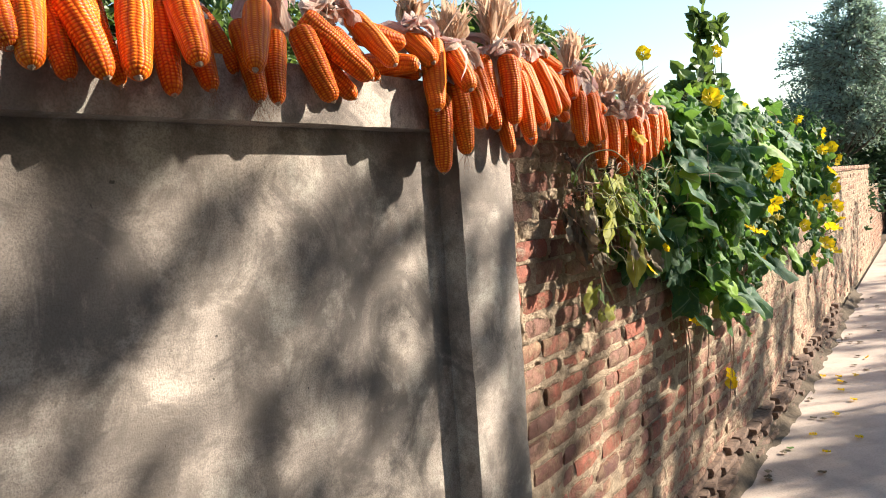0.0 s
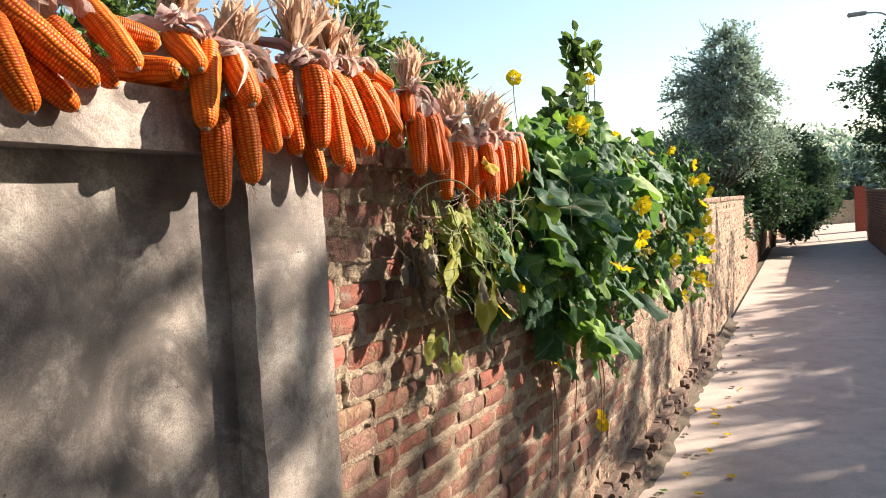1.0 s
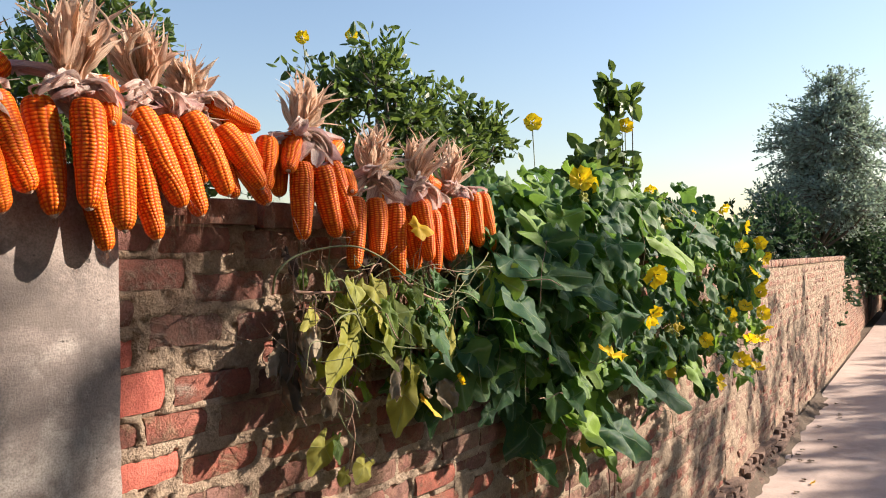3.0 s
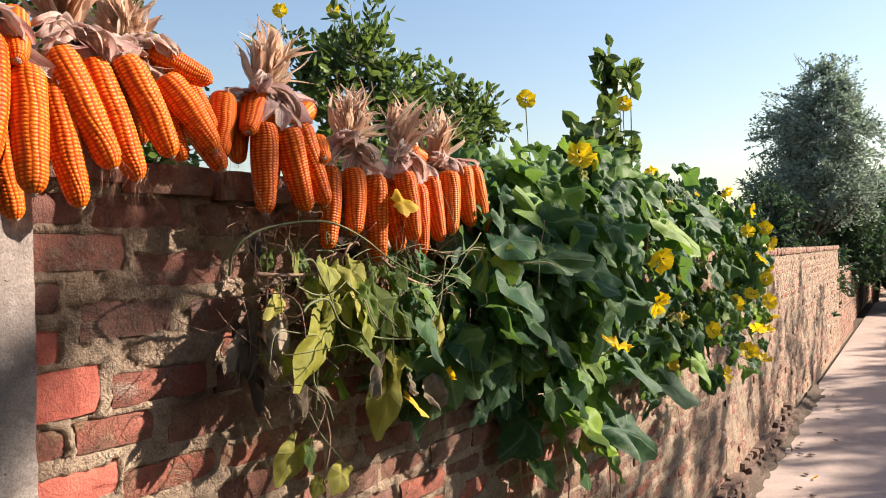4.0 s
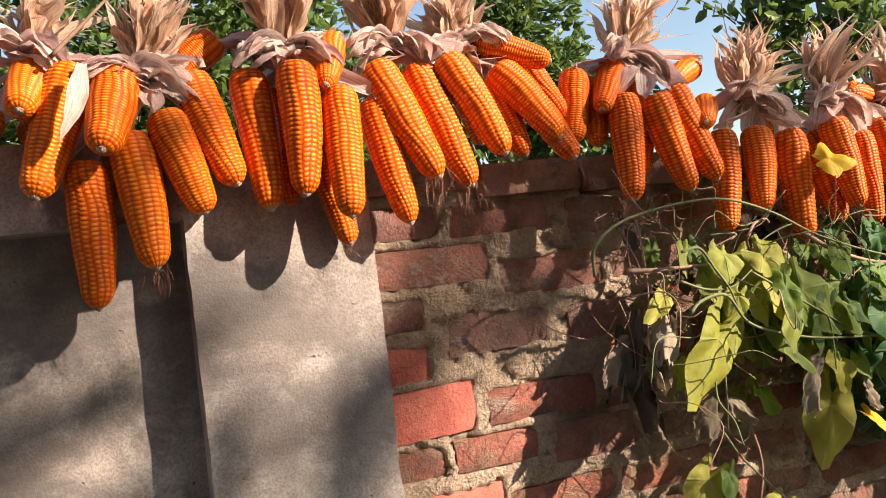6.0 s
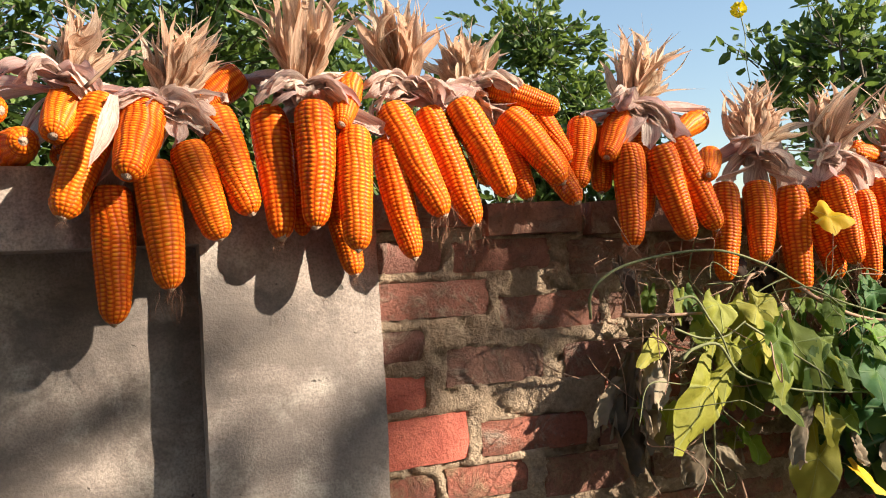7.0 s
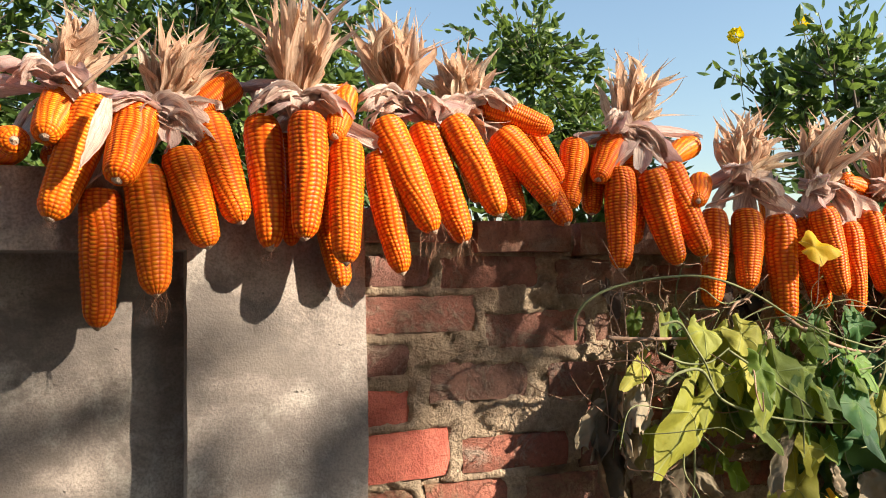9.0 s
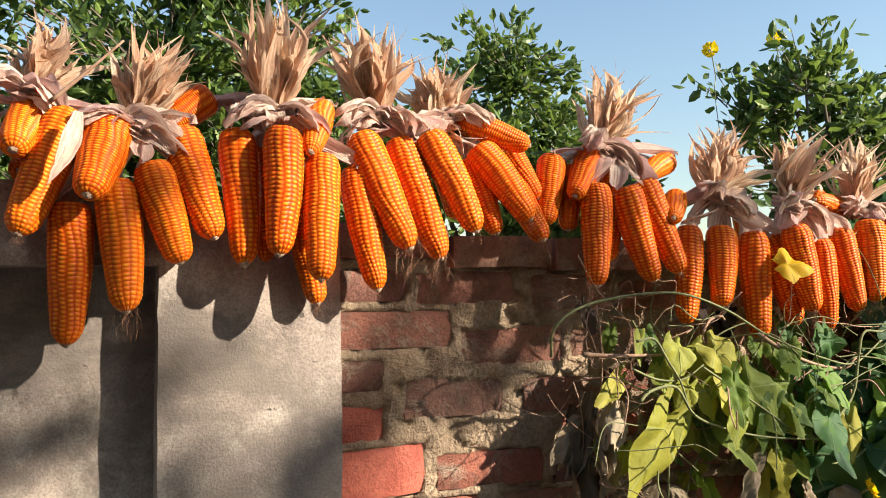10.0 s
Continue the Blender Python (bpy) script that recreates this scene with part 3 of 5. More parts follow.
def tip_mesh(seed):
    rng = random.Random(seed)
    verts, faces = [], []
    for j, (z, r) in enumerate(((0.945, 0.40), (0.975, 0.36), (1.002, 0.22), (1.018, 0.07))):
        for i in range(9):
            a = 2 * math.pi * i / 9
            q = r * rng.uniform(0.88, 1.1)
            verts.append((math.cos(a) * q, math.sin(a) * q, z + rng.uniform(-0.008, 0.008)))
    for j in range(3):
        for i in range(9):
            a, b = j * 9 + i, j * 9 + (i + 1) % 9
            faces.append((a, b, b + 9, a + 9))
    faces.append(tuple(27 + i for i in range(9)))
    return mesh_of("tip", verts, faces, COB_TIP, True)


def silk_mesh(seed, n=16, long=0.05):
    """Dry silk: thin crooked threads that hang from a tip."""
    rng = random.Random(seed)
    verts, faces = [], []
    for _ in range(n):
        p = Vector((rng.gauss(0, 0.009), rng.gauss(0, 0.009), rng.uniform(0, 0.025)))
        path, way = [p.copy()], Vector((rng.gauss(0, 0.3), rng.gauss(0, 0.3), -1)).normalized()
        for _ in range(5):
            way = (way + Vector((rng.gauss(0, 0.45), rng.gauss(0, 0.45), -0.4))).normalized()
            p = p + way * long * rng.uniform(0.1, 0.3)
            path.append(p.copy())
        v, f = tube(path, 0.00032, 3, 0.5)
        base = len(verts)
        verts += v
        faces += [tuple(base + q for q in g) for g in f]
    return mesh_of("silk", verts, faces, SILK)


def strip_mesh(name, path, width, material, seed, fold=0.35, point=True, side0=None):
    """A husk blade along a path: folded along its middle, wavy at its edges, pointed and frayed at the end."""
    rng = random.Random(seed)
    verts, faces, grain = [], [], []
    n = len(path)
    side0 = side0 or Vector((rng.gauss(0, 1), rng.gauss(0, 1), rng.gauss(0, 0.3)))
    roll = rng.uniform(-0.9, 0.9)
    for k, p in enumerate(path):
        ahead = (path[min(k + 1, n - 1)] - path[max(k - 1, 0)]).normalized()
        side = (side0 - ahead * side0.dot(ahead)).normalized()
        side = Matrix.Rotation(roll * k / n, 3, ahead) @ side
        up = ahead.cross(side)
        t = k / (n - 1)
        w = width * (0.55 + 0.9 * math.sin(min(1, t * 1.6) * math.pi / 2) * (1 - t ** 3)) * (1.0 if not point else max(0.05, 1 - t ** 4.5))
        for s in (-1, -0.4, 0.4, 1):
            jag = rng.uniform(-0.12, 0.12) * width * (0.3 + t)
            grain += [s * width * 55, t * 0.5, seed * 90]
            verts.append(p + side * (s * w * 0.5 + jag * 0.4) + up * (abs(s) * fold * w * 0.5 + rng.uniform(-0.06, 0.06) * w))
    for k in range(n - 1):
        for s in range(3):
            a = k * 4 + s
            faces.append((a, a + 1, a + 5, a + 4))
    me = mesh_of(name, verts, faces, material, True)
    me.attributes.new("grain", "FLOAT_VECTOR", "POINT").data.foreach_set("vector", grain)
    return me


COBS = [cob_mesh("cob", 100 + k, r) for k, r in enumerate((14, 15, 14, 16, 15, 14, 16, 15))]
TIPS = [tip_mesh(200 + k) for k in range(4)]
SILKS = [silk_mesh(300 + k, 20 + 6 * k, 0.06) for k in range(4)]
corn_rng = random.Random(5)


def corn_bunch(knot, up, tall, ears, blades=64, label="bunch of orange corn cobs tied by dry husks on the wall"):
    """Ears: butt x, y, z, tip x, y, z and radius. The husks are gathered at the knot and fan out along up."""
    rng = corn_rng
    knot, up = Vector(knot), Vector(up).normalized()
    bunch = thing("corn_bunch", label, "corn bunch", "corn bunches drying on the wall", knot)
    for e in ears:
        butt, end, r = Vector(e[:3]), Vector(e[3:6]), e[6]
        way = end - butt
        m = Matrix.Translation(butt) @ way.to_track_quat("Z", "Y").to_matrix().to_4x4() @ Matrix.Rotation(rng.uniform(0, 6.28), 4, "Z") @ Matrix.Diagonal((r, r, way.length / 1.0, 1))
        ear = part("cob", COBS[rng.randrange(8)], bunch, m)
        part("tip", TIPS[rng.randrange(4)], ear, m, "dry pale cob end")
        tuft = e[7] if len(e) > 7 else rng.choice((0.0, 0.45, 0.7))
        if tuft:
            tagged(part("silk", SILKS[rng.randrange(4)], bunch, Matrix.Translation(end) @ Matrix.Rotation(rng.uniform(0, 6), 4, "Z") @ Matrix.Scale(tuft, 4), "reddish dry silk threads"), kind="stuff")
        # Husk blades from the knot that clasp the butt.
        for k in range(3):
            a = rng.uniform(0, 6.28)
            ring = m.to_3x3() @ Vector((math.cos(a), math.sin(a), 0)) * 0.98
            mid = butt * 0.45 + knot * 0.55 + Vector((rng.gauss(0, 0.010), rng.gauss(-0.008, 0.01), rng.uniform(0.0, 0.02)))
            path = bend([knot + Vector((rng.gauss(0, 0.01), rng.gauss(0, 0.008), rng.gauss(0, 0.006))), mid, butt + ring * 0.7 - way * 0.04, butt + ring * 1.03 + way * rng.uniform(0.0, 0.07)], 4)
            part("husk_blade", strip_mesh("husk_blade", path, rng.uniform(0.016, 0.030), HUSK_PURPLE, rng.random(), 0.5), bunch)
    # The twisted waist.
    side = up.cross(Vector((0, 1, 0))).normalized()
    back = up.cross(side).normalized()
    size = tall / 0.18
    for k in range(7):
        s = rng.choice((-1, 1))
        reach = rng.uniform(0.022, 0.034)
        pts = [knot + side * s * reach + up * rng.uniform(-0.015, 0.012) + Vector((0, 0.01, 0)), knot + Vector((0, -0.032, 0)) + up * rng.uniform(-0.015, 0.015), knot - side * s * reach + up * rng.uniform(-0.012, 0.012) + Vector((0, 0.01, 0))]
        part("husk_knot", strip_mesh("husk_knot", bend(pts, 5), rng.uniform(0.010, 0.020), HUSK_PURPLE, rng.random(), 0.6, False), bunch)
    # Broad folded husks that come out of the waist to both sides and lie over the butts.
    for k in range(12):
        s = (-1, 1)[k % 2]
        reach = rng.uniform(0.035, 0.085)
        z0 = rng.uniform(-0.012, 0.012)
        fall = rng.uniform(0.0, 0.035)
        pts = [knot + side * s * -0.008 + Vector((0, -0.02, z0 + 0.004)), knot + side * s * reach * 0.40 + Vector((0, -0.040, z0 + 0.012)), knot + side * s * reach * 0.78 + Vector((0, -0.046, z0 + 0.004 - fall * 0.35)), knot + side * s * reach + Vector((0, -0.036, z0 - fall))]
        part("husk_flap", strip_mesh("husk_flap", bend(pts, 5), rng.uniform(0.010, 0.025), HUSK_PURPLE, rng.random(), rng.uniform(0.3, 0.9), rng.random() < 0.6), bunch)
    # The sheaf of dry blades: gathered at the waist, flaring and ragged above.
    for k in range(blades):
        a, b = rng.gauss(0, 0.55), rng.gauss(0, 0.5)
        if k % 8 == 7:
            a += rng.choice((-1, 1)) * rng.uniform(0.4, 1.2)
        out = side * a + back * b
        long = tall * rng.uniform(0.62, 1.02) * (1 - 0.16 * min(1.5, abs(a)))
        curl = Vector((rng.gauss(0, 0.02), rng.gauss(0, 0.02), rng.gauss(-0.006, 0.012))) * size
        sway = [Vector((rng.gauss(0, 0.006), rng.gauss(0, 0.006), 0)) * size for _ in range(3)]
        pts = [knot + out * 0.010 - up * 0.015, knot + up * long * 0.22 + out * 0.013 * size + sway[0] * 0.4, knot + up * long * 0.48 + out * 0.026 * size + sway[1], knot + up * long * 0.76 + out * 0.044 * size + sway[2] + curl * 0.3, knot + up * long + out * 0.058 * size + curl * 1.2]
        part("husk_blade", strip_mesh("husk_blade", bend(pts, 3), rng.choice((rng.uniform(0.005, 0.010), rng.uniform(0.010, 0.020), rng.uniform(0.014, 0.026))), HUSK, rng.random(), rng.uniform(0.15, 0.8)), bunch)
    return bunch


corn_bunch((-0.345, -0.125, 1.99), (0.25, 0.05, 1), 0.16, [
    (-0.424, -0.130, 2.010, -0.480, -0.168, 1.841, 0.0300, 0.3),
    (-0.370, -0.135, 1.998, -0.398, -0.212, 1.886, 0.0310, 0.0),
    (-0.420, -0.137, 1.886, -0.423, -0.137, 1.700, 0.0290, 0.0),
    (-0.366, -0.145, 1.918, -0.351, -0.158, 1.742, 0.0300, 0.8),
    (-0.322, -0.152, 1.942, -0.283, -0.165, 1.806, 0.0282, 0.0),
    (-0.285, -0.140, 1.994, -0.240, -0.164, 1.840, 0.0290, 0.0)])
corn_bunch((-0.475, -0.1, 2.03), (0.30, 0.02, 1), 0.13, [
    (-0.462, -0.085, 2.035, -0.486, -0.172, 1.946, 0.0285, 0.0),
    (-0.640, -0.075, 2.012, -0.548, -0.140, 1.986, 0.0275, 0.0),
    (-0.560, -0.020, 1.955, -0.522, -0.156, 1.943, 0.0275, 0.0),
    (-0.47, -0.02, 1.965, -0.482, -0.13, 1.926, 0.0225, 0.3)])
corn_bunch((-0.155, -0.135, 2.012), (0.02, 0.02, 1), 0.19, [
    (-0.235, -0.080, 2.062, -0.318, -0.075, 2.000, 0.0260, 0.0),
    (-0.206, -0.125, 2.000, -0.199, -0.162, 1.804, 0.0288, 0.4),
    (-0.147, -0.172, 1.998, -0.156, -0.190, 1.816, 0.0290, 0.0),
    (-0.088, -0.168, 1.962, -0.100, -0.204, 1.781, 0.0268, 0.5),
    (-0.108, -0.110, 1.900, -0.090, -0.138, 1.748, 0.0245, 0.5),
    (-0.165, -0.080, 1.985, -0.160, -0.100, 1.810, 0.0240, 0.0),
    (-0.030, -0.128, 1.955, -0.004, -0.160, 1.768, 0.0262, 0.3),
    (-0.075, -0.110, 2.050, -0.112, -0.190, 1.962, 0.0225, 0.0)])
corn_bunch((0.012, -0.095, 2.035), (-0.03, 0.02, 1), 0.185, [
    (-0.020, -0.125, 2.007, 0.042, -0.175, 1.829, 0.0298, 0.9),
    (0.045, -0.112, 2.007, 0.101, -0.152, 1.815, 0.0272, 1.0),
    (0.093, -0.125, 2.016, 0.158, -0.165, 1.858, 0.0290, 0.5),
    (0.120, -0.080, 2.020, 0.150, -0.100, 1.885, 0.0235, 0.0)])
corn_bunch((0.14, -0.075, 2.04), (-0.1, 0.02, 1), 0.125, [
    (0.165, -0.075, 2.060, 0.275, -0.128, 2.008, 0.0255, 0.0),
    (0.190, -0.100, 2.005, 0.262, -0.148, 1.880, 0.0295, 0.4),
    (0.250, -0.050, 2.050, 0.310, -0.09, 1.925, 0.0240, 0.0),
    (0.188, -0.080, 1.990, 0.212, -0.125, 1.858, 0.0245, 0.5),
    (0.262, -0.050, 1.990, 0.298, -0.128, 1.849, 0.0262, 1.0)])
corn_bunch((0.445, -0.075, 2.015), (0.40, 0.02, 1), 0.19, [
    (0.432, -0.075, 2.018, 0.362, -0.125, 1.926, 0.0262, 0.0),
    (0.352, -0.070, 2.005, 0.322, -0.090, 1.880, 0.0265, 0.0),
    (0.395, -0.070, 1.990, 0.372, -0.085, 1.872, 0.0235, 0.3),
    (0.412, -0.118, 1.950, 0.398, -0.132, 1.772, 0.0280, 0.3),
    (0.468, -0.125, 1.948, 0.520, -0.128, 1.780, 0.0300, 0.4),
    (0.510, -0.115, 1.962, 0.580, -0.125, 1.796, 0.0298, 0.3),
    (0.470, -0.075, 1.980, 0.455, -0.085, 1.818, 0.0235, 0.3),
    (0.646, -0.02, 2.020, 0.54, -0.085, 1.975, 0.0237, 0.0)])
corn_bunch((0.695, -0.085, 1.935), (0.30, 0.02, 1), 0.175, [
    (0.628, -0.095, 1.884, 0.605, -0.105, 1.702, 0.0265, 0.4),
    (0.695, -0.105, 1.882, 0.668, -0.128, 1.732, 0.0292, 0.0),
    (0.765, -0.112, 1.874, 0.765, -0.122, 1.670, 0.0308, 0.4),
    (0.825, -0.090, 1.872, 0.885, -0.095, 1.694, 0.0278, 0.4),
    (0.63, -0.06, 1.943, 0.55, -0.15, 1.890, 0.0227, 0.0),
    (0.800, -0.05, 1.945, 0.800, -0.07, 1.810, 0.0237, 0.0)])
corn_bunch((0.865, -0.1, 1.925), (0.42, 0.05, 1), 0.19, [
    (0.843, -0.14, 1.886, 0.884, -0.14, 1.719, 0.0292),
    (0.931, -0.12, 1.862, 0.944, -0.12, 1.683, 0.0256),
    (0.983, -0.12, 1.885, 1.027, -0.12, 1.719, 0.0278),
    (0.978, -0.067, 1.968, 1.023, -0.08, 1.802, 0.0261)])
corn_bunch((1.06, -0.09, 1.925), (0.34, 0.05, 1), 0.18, [
    (1.058, -0.13, 1.904, 1.064, -0.13, 1.736, 0.031),
    (1.144, -0.12, 1.925, 1.184, -0.12, 1.76, 0.0302),
    (1.193, -0.12, 1.928, 1.255, -0.12, 1.743, 0.0282),
    (1.106, -0.03, 1.939, 0.96, -0.085, 1.946, 0.0266)])
corn_bunch((-1.38, -0.06, 2.03), (0.1, 0.25, 1), 0.10, [
    (-1.425, -0.080, 1.990, -1.428, -0.150, 1.876, 0.0240),
    (-1.372, -0.100, 1.992, -1.411, -0.165, 1.851, 0.0250, 0.0),
    (-1.346, -0.080, 1.985, -1.342, -0.135, 1.845, 0.0215),
    (-1.330, -0.100, 2.000, -1.306, -0.170, 1.845, 0.0272, 0.0),
    (-1.283, -0.080, 1.985, -1.260, -0.135, 1.843, 0.0205)], 26)
corn_bunch((-1.17, -0.055, 2.05), (0.1, 0.25, 1), 0.10, [
    (-1.255, -0.050, 2.010, -1.262, -0.110, 1.871, 0.0215),
    (-1.198, -0.100, 2.010, -1.263, -0.180, 1.847, 0.0282, 0.0),
    (-1.138, -0.075, 1.990, -1.176, -0.145, 1.833, 0.0240),
    (-1.118, -0.100, 2.015, -1.163, -0.195, 1.874, 0.0280, 0.0),
    (-1.075, -0.080, 1.975, -1.100, -0.145, 1.845, 0.0235, 0.6),
    (-1.040, -0.040, 2.005, -1.002, -0.095, 1.888, 0.0236, 0.0)], 26)
corn_bunch((-0.93, -0.07, 2.04), (0.1, 0.25, 1), 0.10, [
    (-0.949, -0.110, 2.016, -1.049, -0.195, 1.876, 0.0258, 0.0),
    (-0.972, -0.080, 1.985, -0.996, -0.145, 1.833, 0.0228, 0.8),
    (-0.888, -0.085, 1.975, -0.949, -0.140, 1.833, 0.0228, 0.4),
    (-0.838, -0.100, 1.990, -0.811, -0.150, 1.843, 0.0280, 0.0),
    (-0.815, -0.080, 1.965, -0.714, -0.125, 1.859, 0.0238, 0.3)], 26)
corn_bunch((-0.72, -0.05, 2.05), (0.1, 0.25, 1), 0.10, [
    (-0.820, -0.095, 2.015, -0.711, -0.170, 1.892, 0.0278, 0.0),
    (-0.715, -0.070, 2.005, -0.640, -0.132, 1.902, 0.0240, 0.3),
    (-0.632, -0.060, 2.050, -0.628, -0.170, 1.928, 0.0260, 0.0),
    (-0.700, -0.020, 1.985, -0.600, -0.080, 1.940, 0.0240, 0.0)], 26)


husk_on = bpy.data.objects["corn_bunch"]
part("husk_blade", strip_mesh("husk_blade", bend([(-0.41, -0.19, 1.997), (-0.416, -0.212, 1.962), (-0.428, -0.215, 1.93), (-0.444, -0.21, 1.897)], 4), 0.019, HUSK_PURPLE, 7, 0.3, True, Vector((1, 0.25, 0.3))), husk_on)
v, f = tube(bend([(-0.446, -0.17, 2.011), (-0.405, -0.175, 2.051), (-0.358, -0.18, 2.099)], 4), 0.003, 6, 0.5)
part("husk_stalk", mesh_of("husk_stalk", v, f, DRY_STEM, True), husk_on)

# ---- the flowering vine ----
def vine_leaf_mesh(name, seed, material, curl=0.25, lobes=5, lobe=0.14):
    """A broad lobed leaf: stalk end at the origin, tip along +y, about 1 across, cupped and wavy."""
    rng = random.Random(seed)
    n = 30
    centre = Vector((0, 0.30, 0))
    verts = [centre]
    rings = (0.22, 0.45, 0.66, 0.85, 1.0)
    wav = rng.uniform(0, 6)
    droop, cup = rng.uniform(0.15, 0.5) * curl * 2, rng.uniform(-0.5, 0.6) * curl
    for s in rings:
        for i in range(n):
            a = 2 * math.pi * i / n
            d = abs((a + math.pi) % (2 * math.pi) - math.pi)          # 0 at the tip
            out = 0.46 * (1 + 0.22 * math.cos(d)) + lobe * 0.5 * math.cos(lobes * a) * (0.5 + 0.5 * math.cos(d / 1.6))
            if d > 2.75:
                out *= 0.42 + 0.25 * (math.pi - d)
            if s == 1.0:
                out *= rng.uniform(0.93, 1.05)
            p = Vector((math.sin(a) * out * s, math.cos(a) * out * s, 0)) + centre
            fold = 0.10 * abs(p.x) + 0.05 * s * math.cos(lobes * a)
            z = fold * curl * 2 - droop * max(0, p.y - 0.2) ** 2 + cup * (p.x ** 2) * 1.6 + 0.06 * s * math.sin(3 * a + wav) + curl * 0.22 * noise.noise((p.x * 4 + seed, p.y * 4, 0)) + curl * (0.10 if curl < 1 else 0.30) * noise.noise((p.x * 11 + seed, p.y * 11, 5)) - 0.35 * curl * max(0, s - 0.6) * (1 + math.cos(2 * a + wav))
            verts.append(Vector((p.x, p.y, z)))
    faces = [(0, 1 + i, 1 + (i + 1) % n) for i in range(n)]
    for r in range(4):
        for i in range(n):
            a, b = 1 + r * n + i, 1 + r * n + (i + 1) % n
            faces.append((a, a + n, b + n, b))
    return verts, faces


LEAF_SHAPES = [vine_leaf_mesh("leaf", 400 + k, VINE_LEAF, 0.25 + 0.10 * k, lobe=0.10 + 0.025 * k) for k in range(6)]
NEAR_SHAPES = [vine_leaf_mesh("leaf", 412 + k, VINE_LEAF, 0.34 + 0.09 * k, lobe=0.06 + 0.02 * k) for k in range(5)]


def veined(me):
    """Marks the five main ribs of a leaf."""
    n = len(me.vertices)
    me.attributes.new("rib", "FLOAT", "POINT").data.foreach_set("value", [1.0 if k % 151 == 0 or ((k % 151 - 1) % 30) % 6 == 0 else 0.0 for k in range(n)])
    return me


LEAVES = [veined(mesh_of("leaf", v, f, VINE_LEAF, True)) for v, f in LEAF_SHAPES]
PALES = [veined(mesh_of("leaf", v, f, PALE_LEAF, True)) for v, f in NEAR_SHAPES]
MIDS = [veined(mesh_of("leaf", v, f, MID_LEAF, True)) for v, f in NEAR_SHAPES]
GOLDS = [veined(mesh_of("leaf", v, f, GOLD_LEAF, True)) for v, f in LEAF_SHAPES[:3]]
DARKS = [mesh_of("leaf", *vine_leaf_mesh("leaf", 460 + k, SHADE_SCRAP, 1.0), SHADE_SCRAP, True) for k in range(3)]


def shrivelled_mesh(seed):
    """A dead hanging leaf: gathered into long folds, crumpled, with a ragged hem curling up at the tip."""
    rng = random.Random(seed)
    nu, nv, phase, tight = 15, 16, rng.uniform(0, 6), rng.uniform(6.5, 9.0)
    verts = []
    for j in range(nv):
        v = j / (nv - 1)
        wide = 0.05 + 0.43 * math.sin(math.pi * min(1.0, 0.08 + 0.80 * v)) ** 0.8 * (1 - 0.25 * v)
        for i in range(nu):
            u = i / (nu - 1) * 2 - 1
            hem = 1 + 0.16 * noise.noise((u * 2.3 + seed, v * 1.2, 1.0)) + (0.10 * rng.uniform(-1, 1) if abs(u) > 0.95 else 0)
            x = u * wide * hem + 0.10 * noise.noise((v * 2.2, seed, 4.0))
            y = 0.86 * v * (1 + 0.10 * noise.noise((u * 1.8, seed, 7.0))) + (0.05 * rng.uniform(-1, 1) if j == nv - 1 else 0)
            fold = 0.11 * math.sin(u * tight * 0.5 + phase + 1.6 * v + noise.noise((v * 3, seed, 2))) * min(1, 0.25 + v)
            crumple = 0.13 * noise.noise((u * 2.6 + seed, v * 4.0, 3.0)) + 0.05 * noise.noise((u * 6 + seed, v * 9, 5.0))
            verts.append(Vector((x, y, fold + crumple + 0.5 * max(0.0, v - 0.75) ** 1.5)))
    faces = [(j * nu + i, j * nu + i + 1, (j + 1) * nu + i + 1, (j + 1) * nu + i) for j in range(nv - 1) for i in range(nu - 1)]
    return verts, faces


DEADS = [mesh_of("leaf", *shrivelled_mesh(440 + k), DEAD_LEAF, True) for k in range(6)]


def flower_mesh(seed):
    """Five broad ruffled petals round the origin, open along +z."""
    rng = random.Random(seed)
    verts, faces = [], []
    for k in range(5):
        a0 = 2 * math.pi * k / 5 + rng.uniform(-0.1, 0.1)
        cup = rng.uniform(0.55, 1.0)
        base = len(verts)
        for j in range(5):
            t = j / 4
            w = 0.25 + 1.0 * math.sin(t * math.pi * 0.6)
            for i in range(5):
                s = i / 4 * 2 - 1
                a = a0 + s * w * 0.60
                r = t * (0.95 - 0.10 * s * s + 0.08 * math.sin(7 * s + 2 * k)) * (1.0 if abs(s) < 0.9 else 0.95)
                verts.append((math.cos(a) * r, math.sin(a) * r, cup * t * (0.85 - 0.35 * t) + 0.24 * t * t * math.sin(6 * s + k * 1.7) + rng.gauss(0, 0.045)))
        for j in range(4):
            for i in range(4):
                q = base + j * 5 + i
                faces.append((q, q + 1, q + 6, q + 5))
    return mesh_of("flower", verts, faces, PETAL, True)


FLOWERS = [flower_mesh(500 + k) for k in range(4)]
bm = bmesh.new()
bmesh.ops.create_icosphere(bm, subdivisions=2, radius=0.09)
for v in bm.verts:
    v.co = Vector((v.co.x, v.co.y, v.co.z * 1.3 + 0.1)) * (1 + 0.15 * noise.noise(v.co * 30))
FLOWER_EYE = bm_mesh("flower_eye", bm, make_plain("flower_eye", (0.70, 0.40, 0.005), (0.82, 0.52, 0.01), 80), True)

vine = thing("luffa_vine", "flowering gourd vine with broad green leaves sprawling over the brick wall", "vine", at=(2.2, -0.05, 0))
vr = random.Random(21)


def at_knots(x, knots):
    for (a, p), (b, q) in zip(knots, knots[1:]):
        if x <= b:
            return p + (q - p) * max(0, (x - a)) / (b - a)
    return knots[-1][1]


